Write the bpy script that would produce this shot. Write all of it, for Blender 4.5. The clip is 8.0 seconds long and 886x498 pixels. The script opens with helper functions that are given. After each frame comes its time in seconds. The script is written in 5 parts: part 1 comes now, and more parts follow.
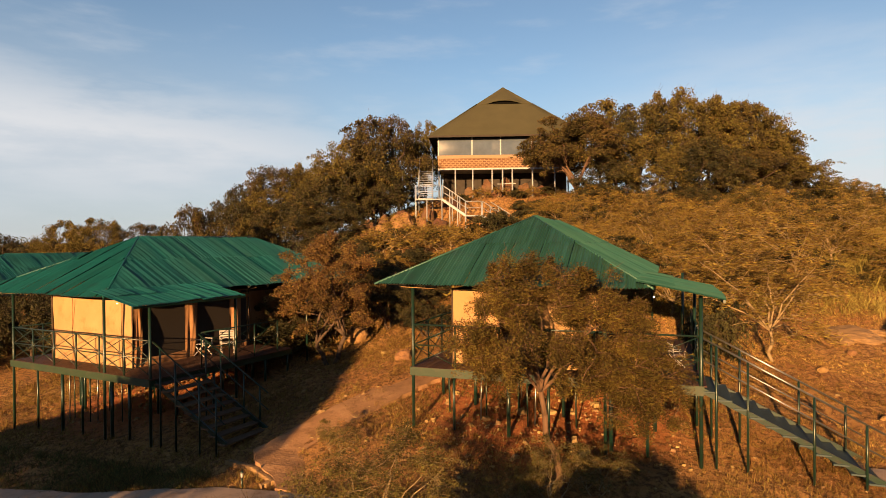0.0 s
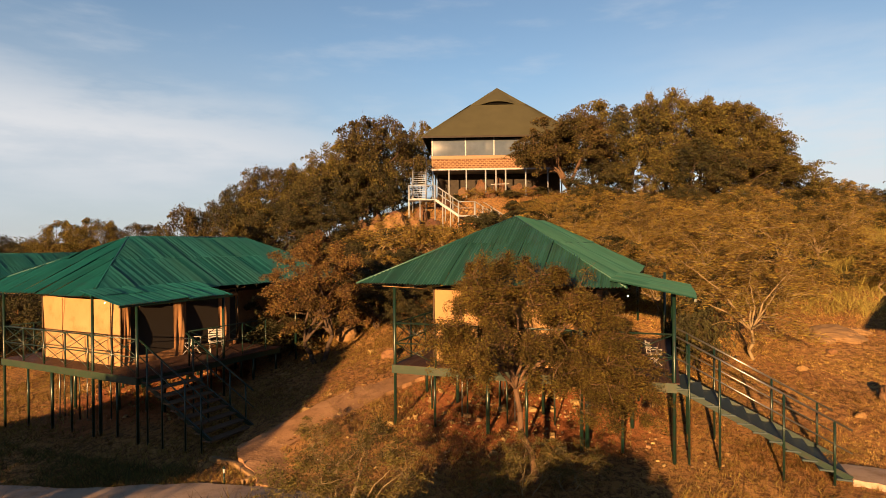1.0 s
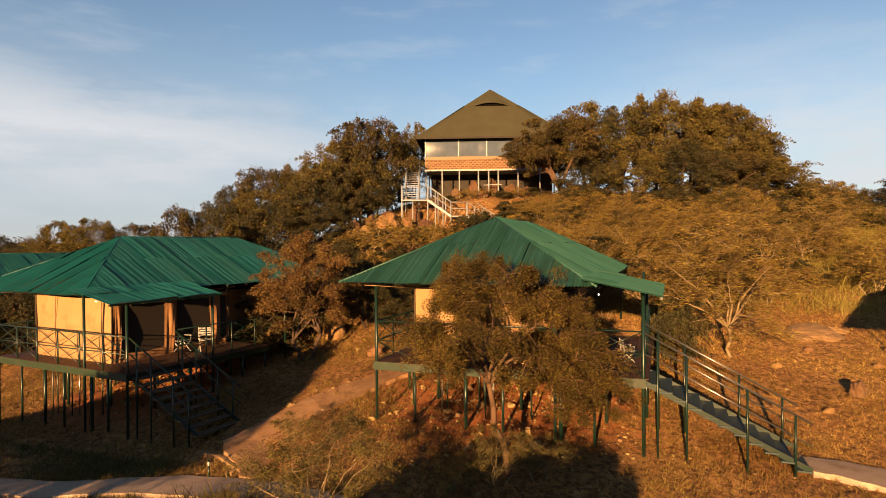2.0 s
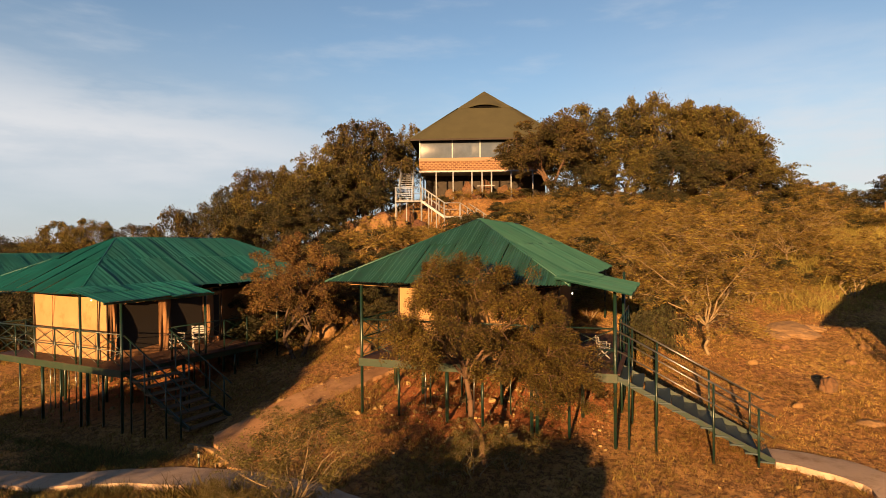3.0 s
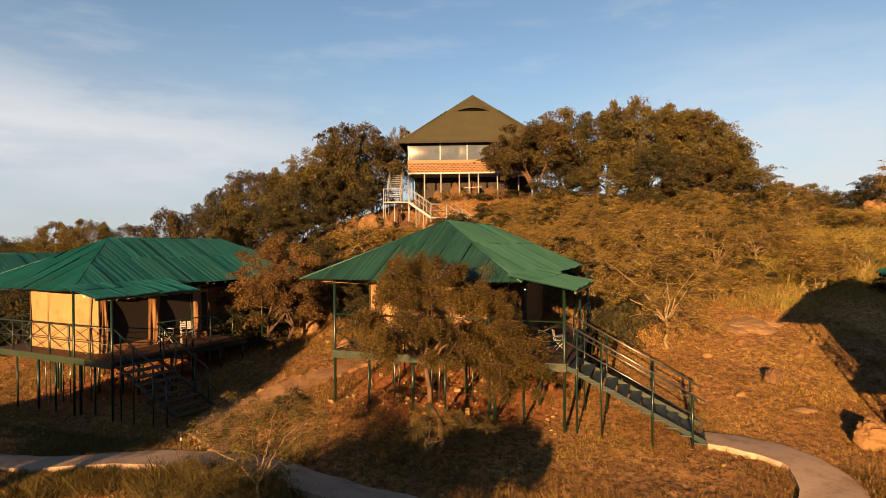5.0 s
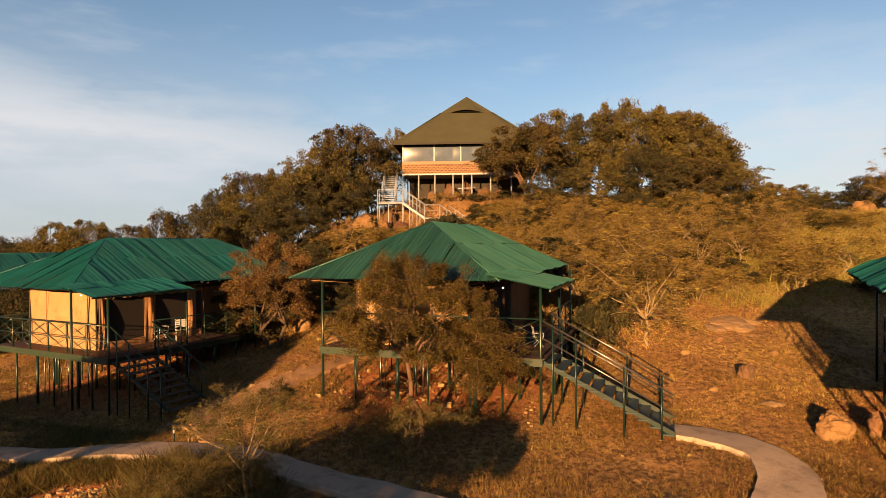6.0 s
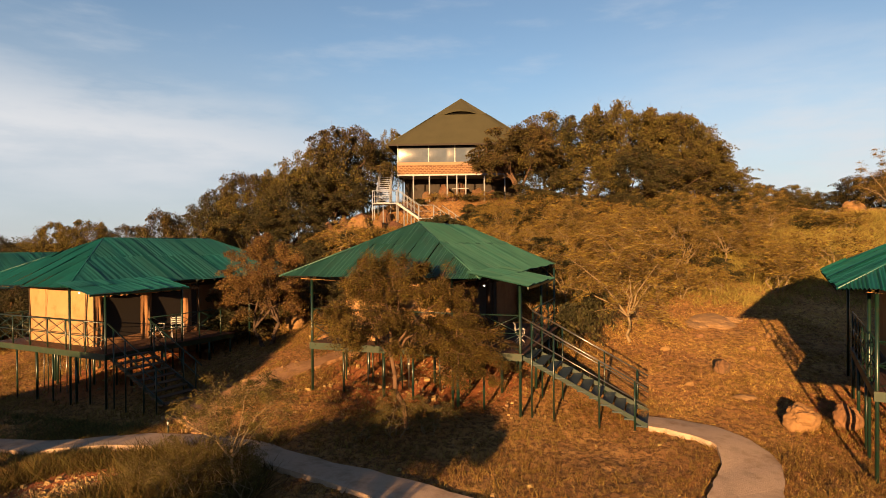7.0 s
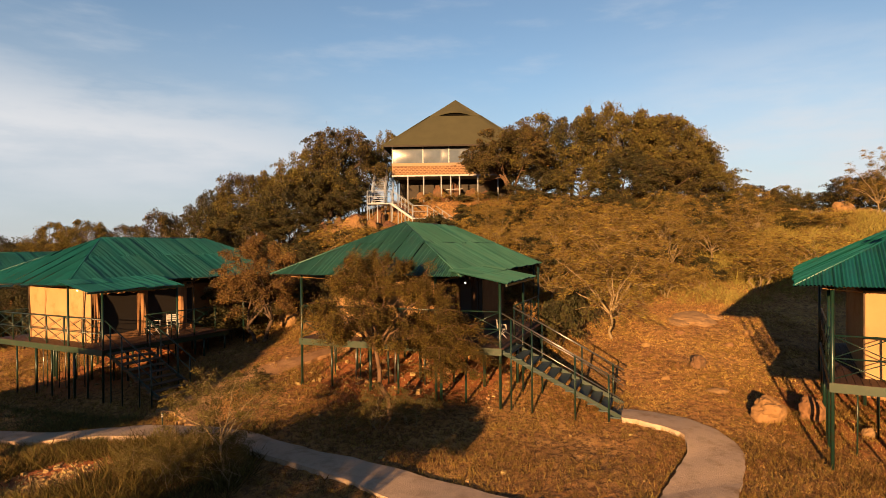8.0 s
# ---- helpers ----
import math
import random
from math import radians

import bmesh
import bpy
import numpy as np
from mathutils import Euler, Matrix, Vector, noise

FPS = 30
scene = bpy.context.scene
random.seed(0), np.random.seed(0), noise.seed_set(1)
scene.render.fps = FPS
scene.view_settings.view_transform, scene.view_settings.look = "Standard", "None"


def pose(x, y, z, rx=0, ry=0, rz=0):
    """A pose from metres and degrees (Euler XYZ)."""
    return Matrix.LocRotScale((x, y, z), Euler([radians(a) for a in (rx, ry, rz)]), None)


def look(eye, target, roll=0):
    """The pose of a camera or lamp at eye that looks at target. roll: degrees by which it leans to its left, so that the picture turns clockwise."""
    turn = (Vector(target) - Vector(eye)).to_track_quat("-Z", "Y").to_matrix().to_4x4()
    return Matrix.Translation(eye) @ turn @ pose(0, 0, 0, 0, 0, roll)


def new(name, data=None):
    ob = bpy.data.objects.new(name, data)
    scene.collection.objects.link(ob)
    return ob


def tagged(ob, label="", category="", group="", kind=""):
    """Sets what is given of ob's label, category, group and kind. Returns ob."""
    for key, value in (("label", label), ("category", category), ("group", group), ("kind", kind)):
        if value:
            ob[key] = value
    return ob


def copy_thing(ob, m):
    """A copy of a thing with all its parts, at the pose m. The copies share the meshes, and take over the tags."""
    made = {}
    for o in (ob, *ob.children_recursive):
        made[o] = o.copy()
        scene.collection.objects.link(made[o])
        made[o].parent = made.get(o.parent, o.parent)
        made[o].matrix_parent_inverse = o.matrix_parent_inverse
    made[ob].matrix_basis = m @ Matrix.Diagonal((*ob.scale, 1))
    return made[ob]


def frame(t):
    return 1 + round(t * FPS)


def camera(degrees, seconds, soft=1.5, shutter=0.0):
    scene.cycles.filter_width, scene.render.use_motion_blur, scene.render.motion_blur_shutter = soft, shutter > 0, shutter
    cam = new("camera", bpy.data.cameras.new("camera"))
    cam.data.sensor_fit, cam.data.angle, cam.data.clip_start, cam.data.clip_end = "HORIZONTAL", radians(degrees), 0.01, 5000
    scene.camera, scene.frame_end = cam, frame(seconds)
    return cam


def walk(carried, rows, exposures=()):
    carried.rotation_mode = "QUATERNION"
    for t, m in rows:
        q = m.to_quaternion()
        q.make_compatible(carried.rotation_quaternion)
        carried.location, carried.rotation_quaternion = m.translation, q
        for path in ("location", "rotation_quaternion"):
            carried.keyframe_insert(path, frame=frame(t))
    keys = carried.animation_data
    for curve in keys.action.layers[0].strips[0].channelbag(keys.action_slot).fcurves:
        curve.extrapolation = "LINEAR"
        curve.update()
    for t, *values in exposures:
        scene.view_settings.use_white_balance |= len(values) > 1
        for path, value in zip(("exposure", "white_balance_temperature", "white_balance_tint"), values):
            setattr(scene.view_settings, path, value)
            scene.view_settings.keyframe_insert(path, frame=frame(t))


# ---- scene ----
cam = camera(72.0, 8.0, soft=0.6)
# seconds, eye x, y, z, yaw to the left
PATH = [
    (0.0, 0.001, 0.000, 6.501, -0.000),
    (0.5, 0.210, -0.052, 6.502, -0.007),
    (1.0, 0.479, -0.253, 6.496, -0.014),
    (1.5, 0.731, -0.438, 6.489, -0.021),
    (2.0, 0.998, -0.720, 6.500, -0.028),
    (3.5, 1.704, -1.664, 6.516, -0.049),
    (4.0, 1.961, -2.032, 6.509, -0.056),
    (4.5, 2.174, -2.269, 6.508, -0.063),
    (6.0, 2.900, -3.257, 6.516, -0.085),
    (6.5, 3.112, -3.563, 6.508, -0.092),
    (7.0, 3.360, -3.935, 6.493, -0.099),
    (7.5, 3.585, -4.276, 6.482, -0.106),
    (8.0, 3.848, -4.652, 6.468, -0.113),
]
PITCH, ROLL = -0.47, -0.40
walk(cam, [(t, pose(x, y, z) @ pose(0, 0, 0, 0, 0, yaw) @ pose(0, 0, 0, 90 + PITCH) @ pose(0, 0, 0, 0, 0, ROLL)) for t, x, y, z, yaw in PATH])

# ---- light ----
SUN_AZ, SUN_EL = 18.5, 9.0        # light travels towards +y, leaning SUN_AZ to +x
scene.view_settings.exposure = 2.0
world = bpy.data.worlds.new("world")
scene.world = world
world.use_nodes = True


def sky_nodes():
    nt = world.node_tree
    n, l = nt.nodes, nt.links
    n.clear()
    out = n.new("ShaderNodeOutputWorld")
    bg = n.new("ShaderNodeBackground")
    sky = n.new("ShaderNodeTexSky")
    sky.sky_type = "NISHITA"
    sky.sun_disc = False
    sky.sun_elevation = radians(SUN_EL + 6)
    sky.sun_rotation = radians(180 + SUN_AZ)
    sky.air_density, sky.dust_density, sky.ozone_density = 1.0, 0.25, 1.7
    co = n.new("ShaderNodeTexCoord")
    sep = n.new("ShaderNodeSeparateXYZ")
    l.new(co.outputs["Generated"], sep.inputs[0])
    # flat cloud sheet: direction divided by its height
    mx = n.new("ShaderNodeMath"); mx.operation = "ADD"; mx.inputs[1].default_value = 0.16
    l.new(sep.outputs["Z"], mx.inputs[0])
    dv = n.new("ShaderNodeVectorMath"); dv.operation = "DIVIDE"
    l.new(co.outputs["Generated"], dv.inputs[0])
    cmb = n.new("ShaderNodeCombineXYZ")
    for k in (0, 1):
        l.new(mx.outputs[0], cmb.inputs[k])
    cmb.inputs[2].default_value = 1.0
    l.new(cmb.outputs[0], dv.inputs[1])
    mp = n.new("ShaderNodeMapping"); mp.inputs["Scale"].default_value = (0.9, 0.55, 0.3)
    mp.inputs["Rotation"].default_value = (0, 0, 0.5)
    l.new(dv.outputs[0], mp.inputs[0])
    no = n.new("ShaderNodeTexNoise")
    no.inputs["Scale"].default_value, no.inputs["Detail"].default_value, no.inputs["Roughness"].default_value = 1.0, 6.0, 0.52
    no.inputs["Distortion"].default_value = 0.5
    l.new(mp.outputs[0], no.inputs["Vector"])
    rp = n.new("ShaderNodeValToRGB")
    rp.color_ramp.elements[0].position, rp.color_ramp.elements[1].position = 0.44, 0.78
    rp.color_ramp.elements[0].color, rp.color_ramp.elements[1].color = (0, 0, 0, 1), (0.10, 0.10, 0.10, 1)
    l.new(no.outputs[0], rp.inputs[0])
    # a low bank of thin cloud, thickest to the west
    lo = n.new("ShaderNodeMapRange"); lo.interpolation_type = "SMOOTHSTEP"
    lo.inputs["From Min"].default_value, lo.inputs["From Max"].default_value = 0.31, 0.04
    lo.inputs["To Min"].default_value, lo.inputs["To Max"].default_value = 0.0, 0.75
    wob = n.new("ShaderNodeMath"); wob.operation = "MULTIPLY_ADD"; wob.inputs[1].default_value = -0.16; wob.inputs[2].default_value = 0.08
    l.new(no.outputs[0], wob.inputs[0])
    ad = n.new("ShaderNodeMath"); ad.operation = "ADD"
    l.new(sep.outputs["Z"], ad.inputs[0]); l.new(wob.outputs[0], ad.inputs[1])
    tilt = n.new("ShaderNodeMath"); tilt.operation = "MULTIPLY_ADD"; tilt.inputs[1].default_value = 0.14
    l.new(sep.outputs["X"], tilt.inputs[0]); l.new(ad.outputs[0], tilt.inputs[2])
    l.new(tilt.outputs[0], lo.inputs["Value"])
    mxm = n.new("ShaderNodeMath"); mxm.operation = "MAXIMUM"
    l.new(rp.outputs[0], mxm.inputs[0]); l.new(lo.outputs[0], mxm.inputs[1])
    mix = n.new("ShaderNodeMix"); mix.data_type = "RGBA"
    l.new(mxm.outputs[0], mix.inputs[0])
    l.new(sky.outputs[0], mix.inputs[6])
    mix.inputs[7].default_value = HAZE

    def ramp(src, a, c, lo=0.0, hi=1.0):
        r = n.new("ShaderNodeMapRange"); r.interpolation_type = "SMOOTHSTEP"
        for key, value in (("From Min", a), ("From Max", c), ("To Min", lo), ("To Max", hi)):
            r.inputs[key].default_value = value
        l.new(src, r.inputs["Value"])
        return r.outputs[0]

    def calc(op, p, q):
        r = n.new("ShaderNodeMath"); r.operation = op
        for k, s in enumerate((p, q)):
            if isinstance(s, float):
                r.inputs[k].default_value = s
            else:
                l.new(s, r.inputs[k])
        return r.outputs[0]

    mp2 = n.new("ShaderNodeMapping"); mp2.inputs["Scale"].default_value = (5.0, 5.0, 22.0)
    mp2.inputs["Rotation"].default_value = (0, 0.12, 0)
    l.new(co.outputs["Generated"], mp2.inputs[0])
    st = n.new("ShaderNodeTexNoise")
    st.inputs["Scale"].default_value, st.inputs["Detail"].default_value, st.inputs["Roughness"].default_value = 1.0, 7.0, 0.55
    l.new(mp2.outputs[0], st.inputs["Vector"])
    edge = calc("ADD", calc("ADD", sep.outputs["Z"], calc("MULTIPLY", sep.outputs["X"], 0.11)), calc("MULTIPLY", st.outputs[0], 0.16))
    bank = calc("MULTIPLY", ramp(edge, 0.285, 0.195), ramp(sep.outputs["Z"], 0.03, 0.16, 0.3, 1.0))
    bank = calc("MULTIPLY", bank, ramp(sep.outputs["X"], 0.2, -0.45))
    bank = calc("MULTIPLY", bank, ramp(st.outputs[0], 0.30, 0.62, 0.55, 1.0))
    east = calc("MULTIPLY", calc("MULTIPLY", ramp(sep.outputs["X"], 0.10, 0.5), ramp(sep.outputs["Z"], 0.36, 0.12)), ramp(st.outputs[0], 0.35, 0.65, 0.4, 0.85))
    bank = calc("MAXIMUM", bank, east)
    wisp = calc("MULTIPLY", ramp(st.outputs[0], 0.50, 0.76, 0.0, 0.24), ramp(sep.outputs["Z"], 0.03, 0.15))
    veil = calc("MAXIMUM", bank, wisp)
    mix2 = n.new("ShaderNodeMix"); mix2.data_type = "RGBA"
    l.new(veil, mix2.inputs[0]); l.new(mix.outputs[2], mix2.inputs[6])
    mix2.inputs[7].default_value = CLOUD
    l.new(mix2.outputs[2], bg.inputs[0])
    bg.inputs[1].default_value = SKY_STRENGTH
    l.new(bg.outputs[0], out.inputs[0])


CLOUD = (5.8, 5.9, 6.1, 1)
HAZE = (3.3, 3.85, 4.6, 1)
SKY_STRENGTH = 0.032
sky_nodes()

sun = new("sun", bpy.data.lights.new("sun", "SUN"))
sun.data.energy, sun.data.angle, sun.data.color = 6.0, radians(0.6), (1.0, 0.53, 0.21)
_a, _e = radians(SUN_AZ), radians(SUN_EL)
sun.matrix_world = look((0, 0, 60), (60 * math.sin(_a) * math.cos(_e), 60 * math.cos(_a) * math.cos(_e), 60 - 60 * math.sin(_e)))


# ---- materials ----
def material(name, stops, scale=3.0, rough=0.8, metal=0.0, bump=0.0, bump_scale=40.0, island=0.0, per_object=0.0, detail=6.0,
             fine=None, spec=0.3, translucent=0.0, stretch=(1, 1, 1), wear=None, wear_scale=1.2):
    """A procedural surface: a colour ramp over noise, a finer grain, stains, bump and per-piece variation."""
    m = bpy.data.materials.new(name)
    m.use_nodes = True
    nt = m.node_tree
    n, l = nt.nodes, nt.links
    b = n["Principled BSDF"]
    b.inputs["Roughness"].default_value, b.inputs["Metallic"].default_value = rough, metal
    b.inputs["Specular IOR Level"].default_value = spec
    co = n.new("ShaderNodeTexCoord")
    mp = n.new("ShaderNodeMapping")
    mp.inputs["Scale"].default_value = stretch
    l.new(co.outputs["Object"], mp.inputs[0])
    no = n.new("ShaderNodeTexNoise")
    no.inputs["Scale"].default_value, no.inputs["Detail"].default_value, no.inputs["Roughness"].default_value = scale, detail, 0.62
    l.new(mp.outputs[0], no.inputs["Vector"])
    rp = n.new("ShaderNodeValToRGB")
    e = rp.color_ramp.elements
    e[0].position, e[1].position = 0.30, 0.70
    e[0].color, e[1].color = (*stops[0], 1), (*stops[-1], 1)
    for i, c in enumerate(stops[1:-1]):
        x = e.new(0.30 + 0.40 * (i + 1) / (len(stops) - 1))
        x.color = (*c, 1)
    l.new(no.outputs[0], rp.inputs[0])
    col = rp.outputs[0]
    if wear:
        wn = n.new("ShaderNodeTexNoise")
        wn.inputs["Scale"].default_value, wn.inputs["Detail"].default_value, wn.inputs["Roughness"].default_value = wear_scale, 8, 0.7
        l.new(mp.outputs[0], wn.inputs["Vector"])
        wr = n.new("ShaderNodeValToRGB")
        wr.color_ramp.elements[0].position, wr.color_ramp.elements[1].position = 0.52, 0.68
        l.new(wn.outputs[0], wr.inputs[0])
        mxw = n.new("ShaderNodeMix"); mxw.data_type = "RGBA"
        l.new(wr.outputs[0], mxw.inputs[0]); l.new(col, mxw.inputs[6])
        mxw.inputs[7].default_value = (*wear, 1)
        col = mxw.outputs[2]
    val = None
    if island or per_object:
        if island:
            g = n.new("ShaderNodeNewGeometry"); src = g.outputs["Random Per Island"]; amt = island
        else:
            g = n.new("ShaderNodeObjectInfo"); src = g.outputs["Random"]; amt = per_object
        mr = n.new("ShaderNodeMapRange")
        mr.inputs["To Min"].default_value, mr.inputs["To Max"].default_value = 1 - amt, 1 + amt
        l.new(src, mr.inputs["Value"])
        hs = n.new("ShaderNodeHueSaturation")
        l.new(mr.outputs[0], hs.inputs["Value"]); l.new(col, hs.inputs["Color"])
        hr = n.new("ShaderNodeMapRange")
        hr.inputs["To Min"].default_value, hr.inputs["To Max"].default_value = 0.5 - 0.05 * amt, 0.5 + 0.07 * amt
        l.new(src, hr.inputs["Value"]); l.new(hr.outputs[0], hs.inputs["Hue"])
        col = hs.outputs[0]
    l.new(col, b.inputs["Base Color"])
    if bump:
        bn = n.new("ShaderNodeTexNoise")
        bn.inputs["Scale"].default_value, bn.inputs["Detail"].default_value = bump_scale, 5
        l.new(mp.outputs[0], bn.inputs["Vector"])
        bu = n.new("ShaderNodeBump")
        bu.inputs["Strength"].default_value, bu.inputs["Distance"].default_value = bump, 0.03
        l.new(bn.outputs[0], bu.inputs["Height"]); l.new(bu.outputs[0], b.inputs["Normal"])
    if translucent:
        tr = n.new("ShaderNodeBsdfTranslucent")
        l.new(col, tr.inputs[0])
        ms = n.new("ShaderNodeMixShader"); ms.inputs[0].default_value = translucent
        l.new(b.outputs[0], ms.inputs[1]); l.new(tr.outputs[0], ms.inputs[2])
        l.new(ms.outputs[0], n["Material Output"].inputs[0])
    return m



def ground_material():
    """Dry earth: broad patches of red soil and bleached grass, dark mottling, fine speckle and clods."""
    m = bpy.data.materials.new("dry_earth")
    m.use_nodes = True
    n, l = m.node_tree.nodes, m.node_tree.links
    b = n["Principled BSDF"]
    b.inputs["Roughness"].default_value, b.inputs["Specular IOR Level"].default_value = 0.95, 0.1
    co = n.new("ShaderNodeTexCoord")

    def noise_ramp(scale, detail, a, c, rough=0.65):
        t = n.new("ShaderNodeTexNoise")
        t.inputs["Scale"].default_value, t.inputs["Detail"].default_value, t.inputs["Roughness"].default_value = scale, detail, rough
        l.new(co.outputs["Object"], t.inputs["Vector"])
        r = n.new("ShaderNodeMapRange"); r.interpolation_type = "SMOOTHSTEP"
        r.inputs["From Min"].default_value, r.inputs["From Max"].default_value = a, c
        l.new(t.outputs[0], r.inputs["Value"])
        return r.outputs[0], t.outputs[0]

    def blend(f, p, q):
        x = n.new("ShaderNodeMix"); x.data_type = "RGBA"
        l.new(f, x.inputs[0])
        for k, s in ((6, p), (7, q)):
            if isinstance(s, tuple):
                x.inputs[k].default_value = (*s, 1)
            else:
                l.new(s, x.inputs[k])
        return x.outputs[2]

    broad, _ = noise_ramp(0.28, 5, 0.38, 0.62)
    mid, _ = noise_ramp(1.9, 7, 0.36, 0.64)
    dark, clod = noise_ramp(6.0, 9, 0.45, 0.57, 0.75)
    speck, grit = noise_ramp(34, 4, 0.56, 0.66)
    c = blend(broad, (0.165, 0.076, 0.028), (0.290, 0.172, 0.064))
    c = blend(mid, c, (0.225, 0.120, 0.042))
    c = blend(dark, c, (0.078, 0.040, 0.017))
    c = blend(speck, c, (0.26, 0.165, 0.085))
    # bare red soil under and beside the tents
    for cx, cy, r in ((2.8, 16.8, 4.2), (-9.8, 21.6, 4.2), (-5.3, 9.8, 2.2), (15.5, 12.2, 3.0)):
        dn = n.new("ShaderNodeVectorMath"); dn.operation = "DISTANCE"
        flat = n.new("ShaderNodeVectorMath"); flat.operation = "MULTIPLY"
        flat.inputs[1].default_value = (1, 1, 0)
        l.new(co.outputs["Object"], flat.inputs[0])
        l.new(flat.outputs[0], dn.inputs[0])
        dn.inputs[1].default_value = (cx, cy, 0)
        ad = n.new("ShaderNodeMath"); ad.operation = "MULTIPLY_ADD"; ad.inputs[1].default_value = r * 1.6
        l.new(clod, ad.inputs[0]); l.new(dn.outputs["Value"], ad.inputs[2])
        mr = n.new("ShaderNodeMapRange"); mr.interpolation_type = "SMOOTHSTEP"
        for key, value in (("From Min", r * 1.9), ("From Max", r * 1.35), ("To Min", 0.0), ("To Max", 0.8)):
            mr.inputs[key].default_value = value
        l.new(ad.outputs[0], mr.inputs["Value"])
        c = blend(mr.outputs[0], c, (0.205, 0.066, 0.026))
    l.new(c, b.inputs["Base Color"])
    su = n.new("ShaderNodeMath"); su.operation = "MULTIPLY_ADD"; su.inputs[1].default_value = 0.35
    l.new(grit, su.inputs[0]); l.new(clod, su.inputs[2])
    bu = n.new("ShaderNodeBump")
    bu.inputs["Strength"].default_value, bu.inputs["Distance"].default_value = 0.8, 0.07
    l.new(su.outputs[0], bu.inputs["Height"]); l.new(bu.outputs[0], b.inputs["Normal"])
    return m


M_GROUND = ground_material()
M_GRASS = material("dry_grass", [(0.060, 0.034, 0.011), (0.132, 0.078, 0.025), (0.160, 0.102, 0.030)], 0.4, 0.9, island=0.5, translucent=0.3, spec=0.1)
M_TALLGRASS = material("tall_dry_grass", [(0.135, 0.108, 0.028), (0.200, 0.160, 0.046)], 0.3, 0.9, island=0.35, translucent=0.3, spec=0.1)
M_CONCRETE = material("path_concrete", [(0.19, 0.145, 0.105), (0.26, 0.20, 0.15), (0.23, 0.18, 0.13)], 2.2, 0.9, bump=0.35, bump_scale=30, wear=(0.16, 0.11, 0.07), spec=0.2)
M_DIRT = material("trodden_dirt", [(0.145, 0.082, 0.042), (0.215, 0.130, 0.070)], 1.4, 0.95, bump=0.6, bump_scale=14, wear=(0.11, 0.062, 0.03), wear_scale=2.5, spec=0.1)
M_GREENROOF = material("green_painted_sheet_metal", [(0.0006, 0.030, 0.030), (0.0010, 0.041, 0.040), (0.0022, 0.049, 0.046)], 0.9, 0.45, 0.0, bump=0.12, bump_scale=6, per_object=0.12, wear=(0.003, 0.034, 0.033), wear_scale=2.2, spec=0.4)
M_FADEDROOF = material("faded_green_sheet_metal", [(0.0062, 0.035, 0.027), (0.0092, 0.044, 0.033), (0.0140, 0.051, 0.037)], 0.9, 0.5, 0.0, bump=0.12, bump_scale=6, per_object=0.10, wear=(0.012, 0.037, 0.030), wear_scale=2.2, spec=0.35)
M_GREENSTEEL = material("dark_green_painted_steel", [(0.003, 0.013, 0.010), (0.006, 0.019, 0.014)], 5, 0.32, 0.1, wear=(0.015, 0.015, 0.012), wear_scale=7)
M_BEAM = material("green_painted_timber", [(0.006, 0.016, 0.008), (0.010, 0.023, 0.011)], 4, 0.6, wear=(0.02, 0.024, 0.014), wear_scale=5)
M_DECK = material("red_brown_deck_boards", [(0.028, 0.012, 0.008), (0.046, 0.020, 0.013)], 3, 0.7, bump=0.2, per_object=0.25, stretch=(0.3, 4, 4))
M_CANVAS = material("cream_canvas", [(0.19, 0.118, 0.055), (0.225, 0.145, 0.070)], 1.1, 0.9, bump=0.25, bump_scale=7, wear=(0.165, 0.092, 0.038), wear_scale=1.6, spec=0.1)
M_BROWNCANVAS = material("brown_canvas", [(0.150, 0.078, 0.038), (0.215, 0.120, 0.058)], 2, 0.9, bump=0.4, bump_scale=9, spec=0.1)
# dark copy of the brown canvas: the middle tent's side shade in its colour
M_SHADEDCANVAS = material("shaded_brown_canvas", [(0.024, 0.015, 0.010), (0.040, 0.026, 0.017)], 2, 0.9, bump=0.4, bump_scale=9, spec=0.1)
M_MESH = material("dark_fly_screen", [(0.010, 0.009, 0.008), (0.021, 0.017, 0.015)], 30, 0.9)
M_TREAD = material("blue_green_painted_treads", [(0.008, 0.020, 0.023), (0.014, 0.029, 0.032)], 5, 0.6, per_object=0.2)
M_BROWNTREAD = material("worn_brown_timber_treads", [(0.045, 0.024, 0.014), (0.075, 0.042, 0.024)], 5, 0.8, per_object=0.25, stretch=(3, 0.4, 1))
M_RAILPIPE = material("bare_steel_pipe", [(0.11, 0.114, 0.11), (0.17, 0.17, 0.165)], 6, 0.3, 0.85)
M_WHITE = material("white_paint", [(0.208, 0.208, 0.204), (0.256, 0.252, 0.248)], 8, 0.6)
M_WHITESTEEL = material("white_painted_steel", [(0.135, 0.158, 0.185), (0.175, 0.198, 0.225)], 4, 0.5, wear=(0.11, 0.10, 0.088), wear_scale=5)
M_LODGEROOF = material("olive_roof_canvas", [(0.030, 0.030, 0.016), (0.040, 0.039, 0.021)], 0.7, 0.85, bump=0.2, bump_scale=5, spec=0.2)
M_BRICK = material("burnt_clay_brick", [(0.065, 0.030, 0.016), (0.095, 0.045, 0.022)], 6, 0.9, per_object=0.25, bump=0.4)
M_MORTAR = material("mortar", [(0.135, 0.088, 0.05), (0.16, 0.105, 0.062)], 6, 0.95, bump=0.4)
M_PLANKWOOD = material("varnished_wood_panel", [(0.12, 0.072, 0.038), (0.14, 0.088, 0.048)], 3, 0.6)
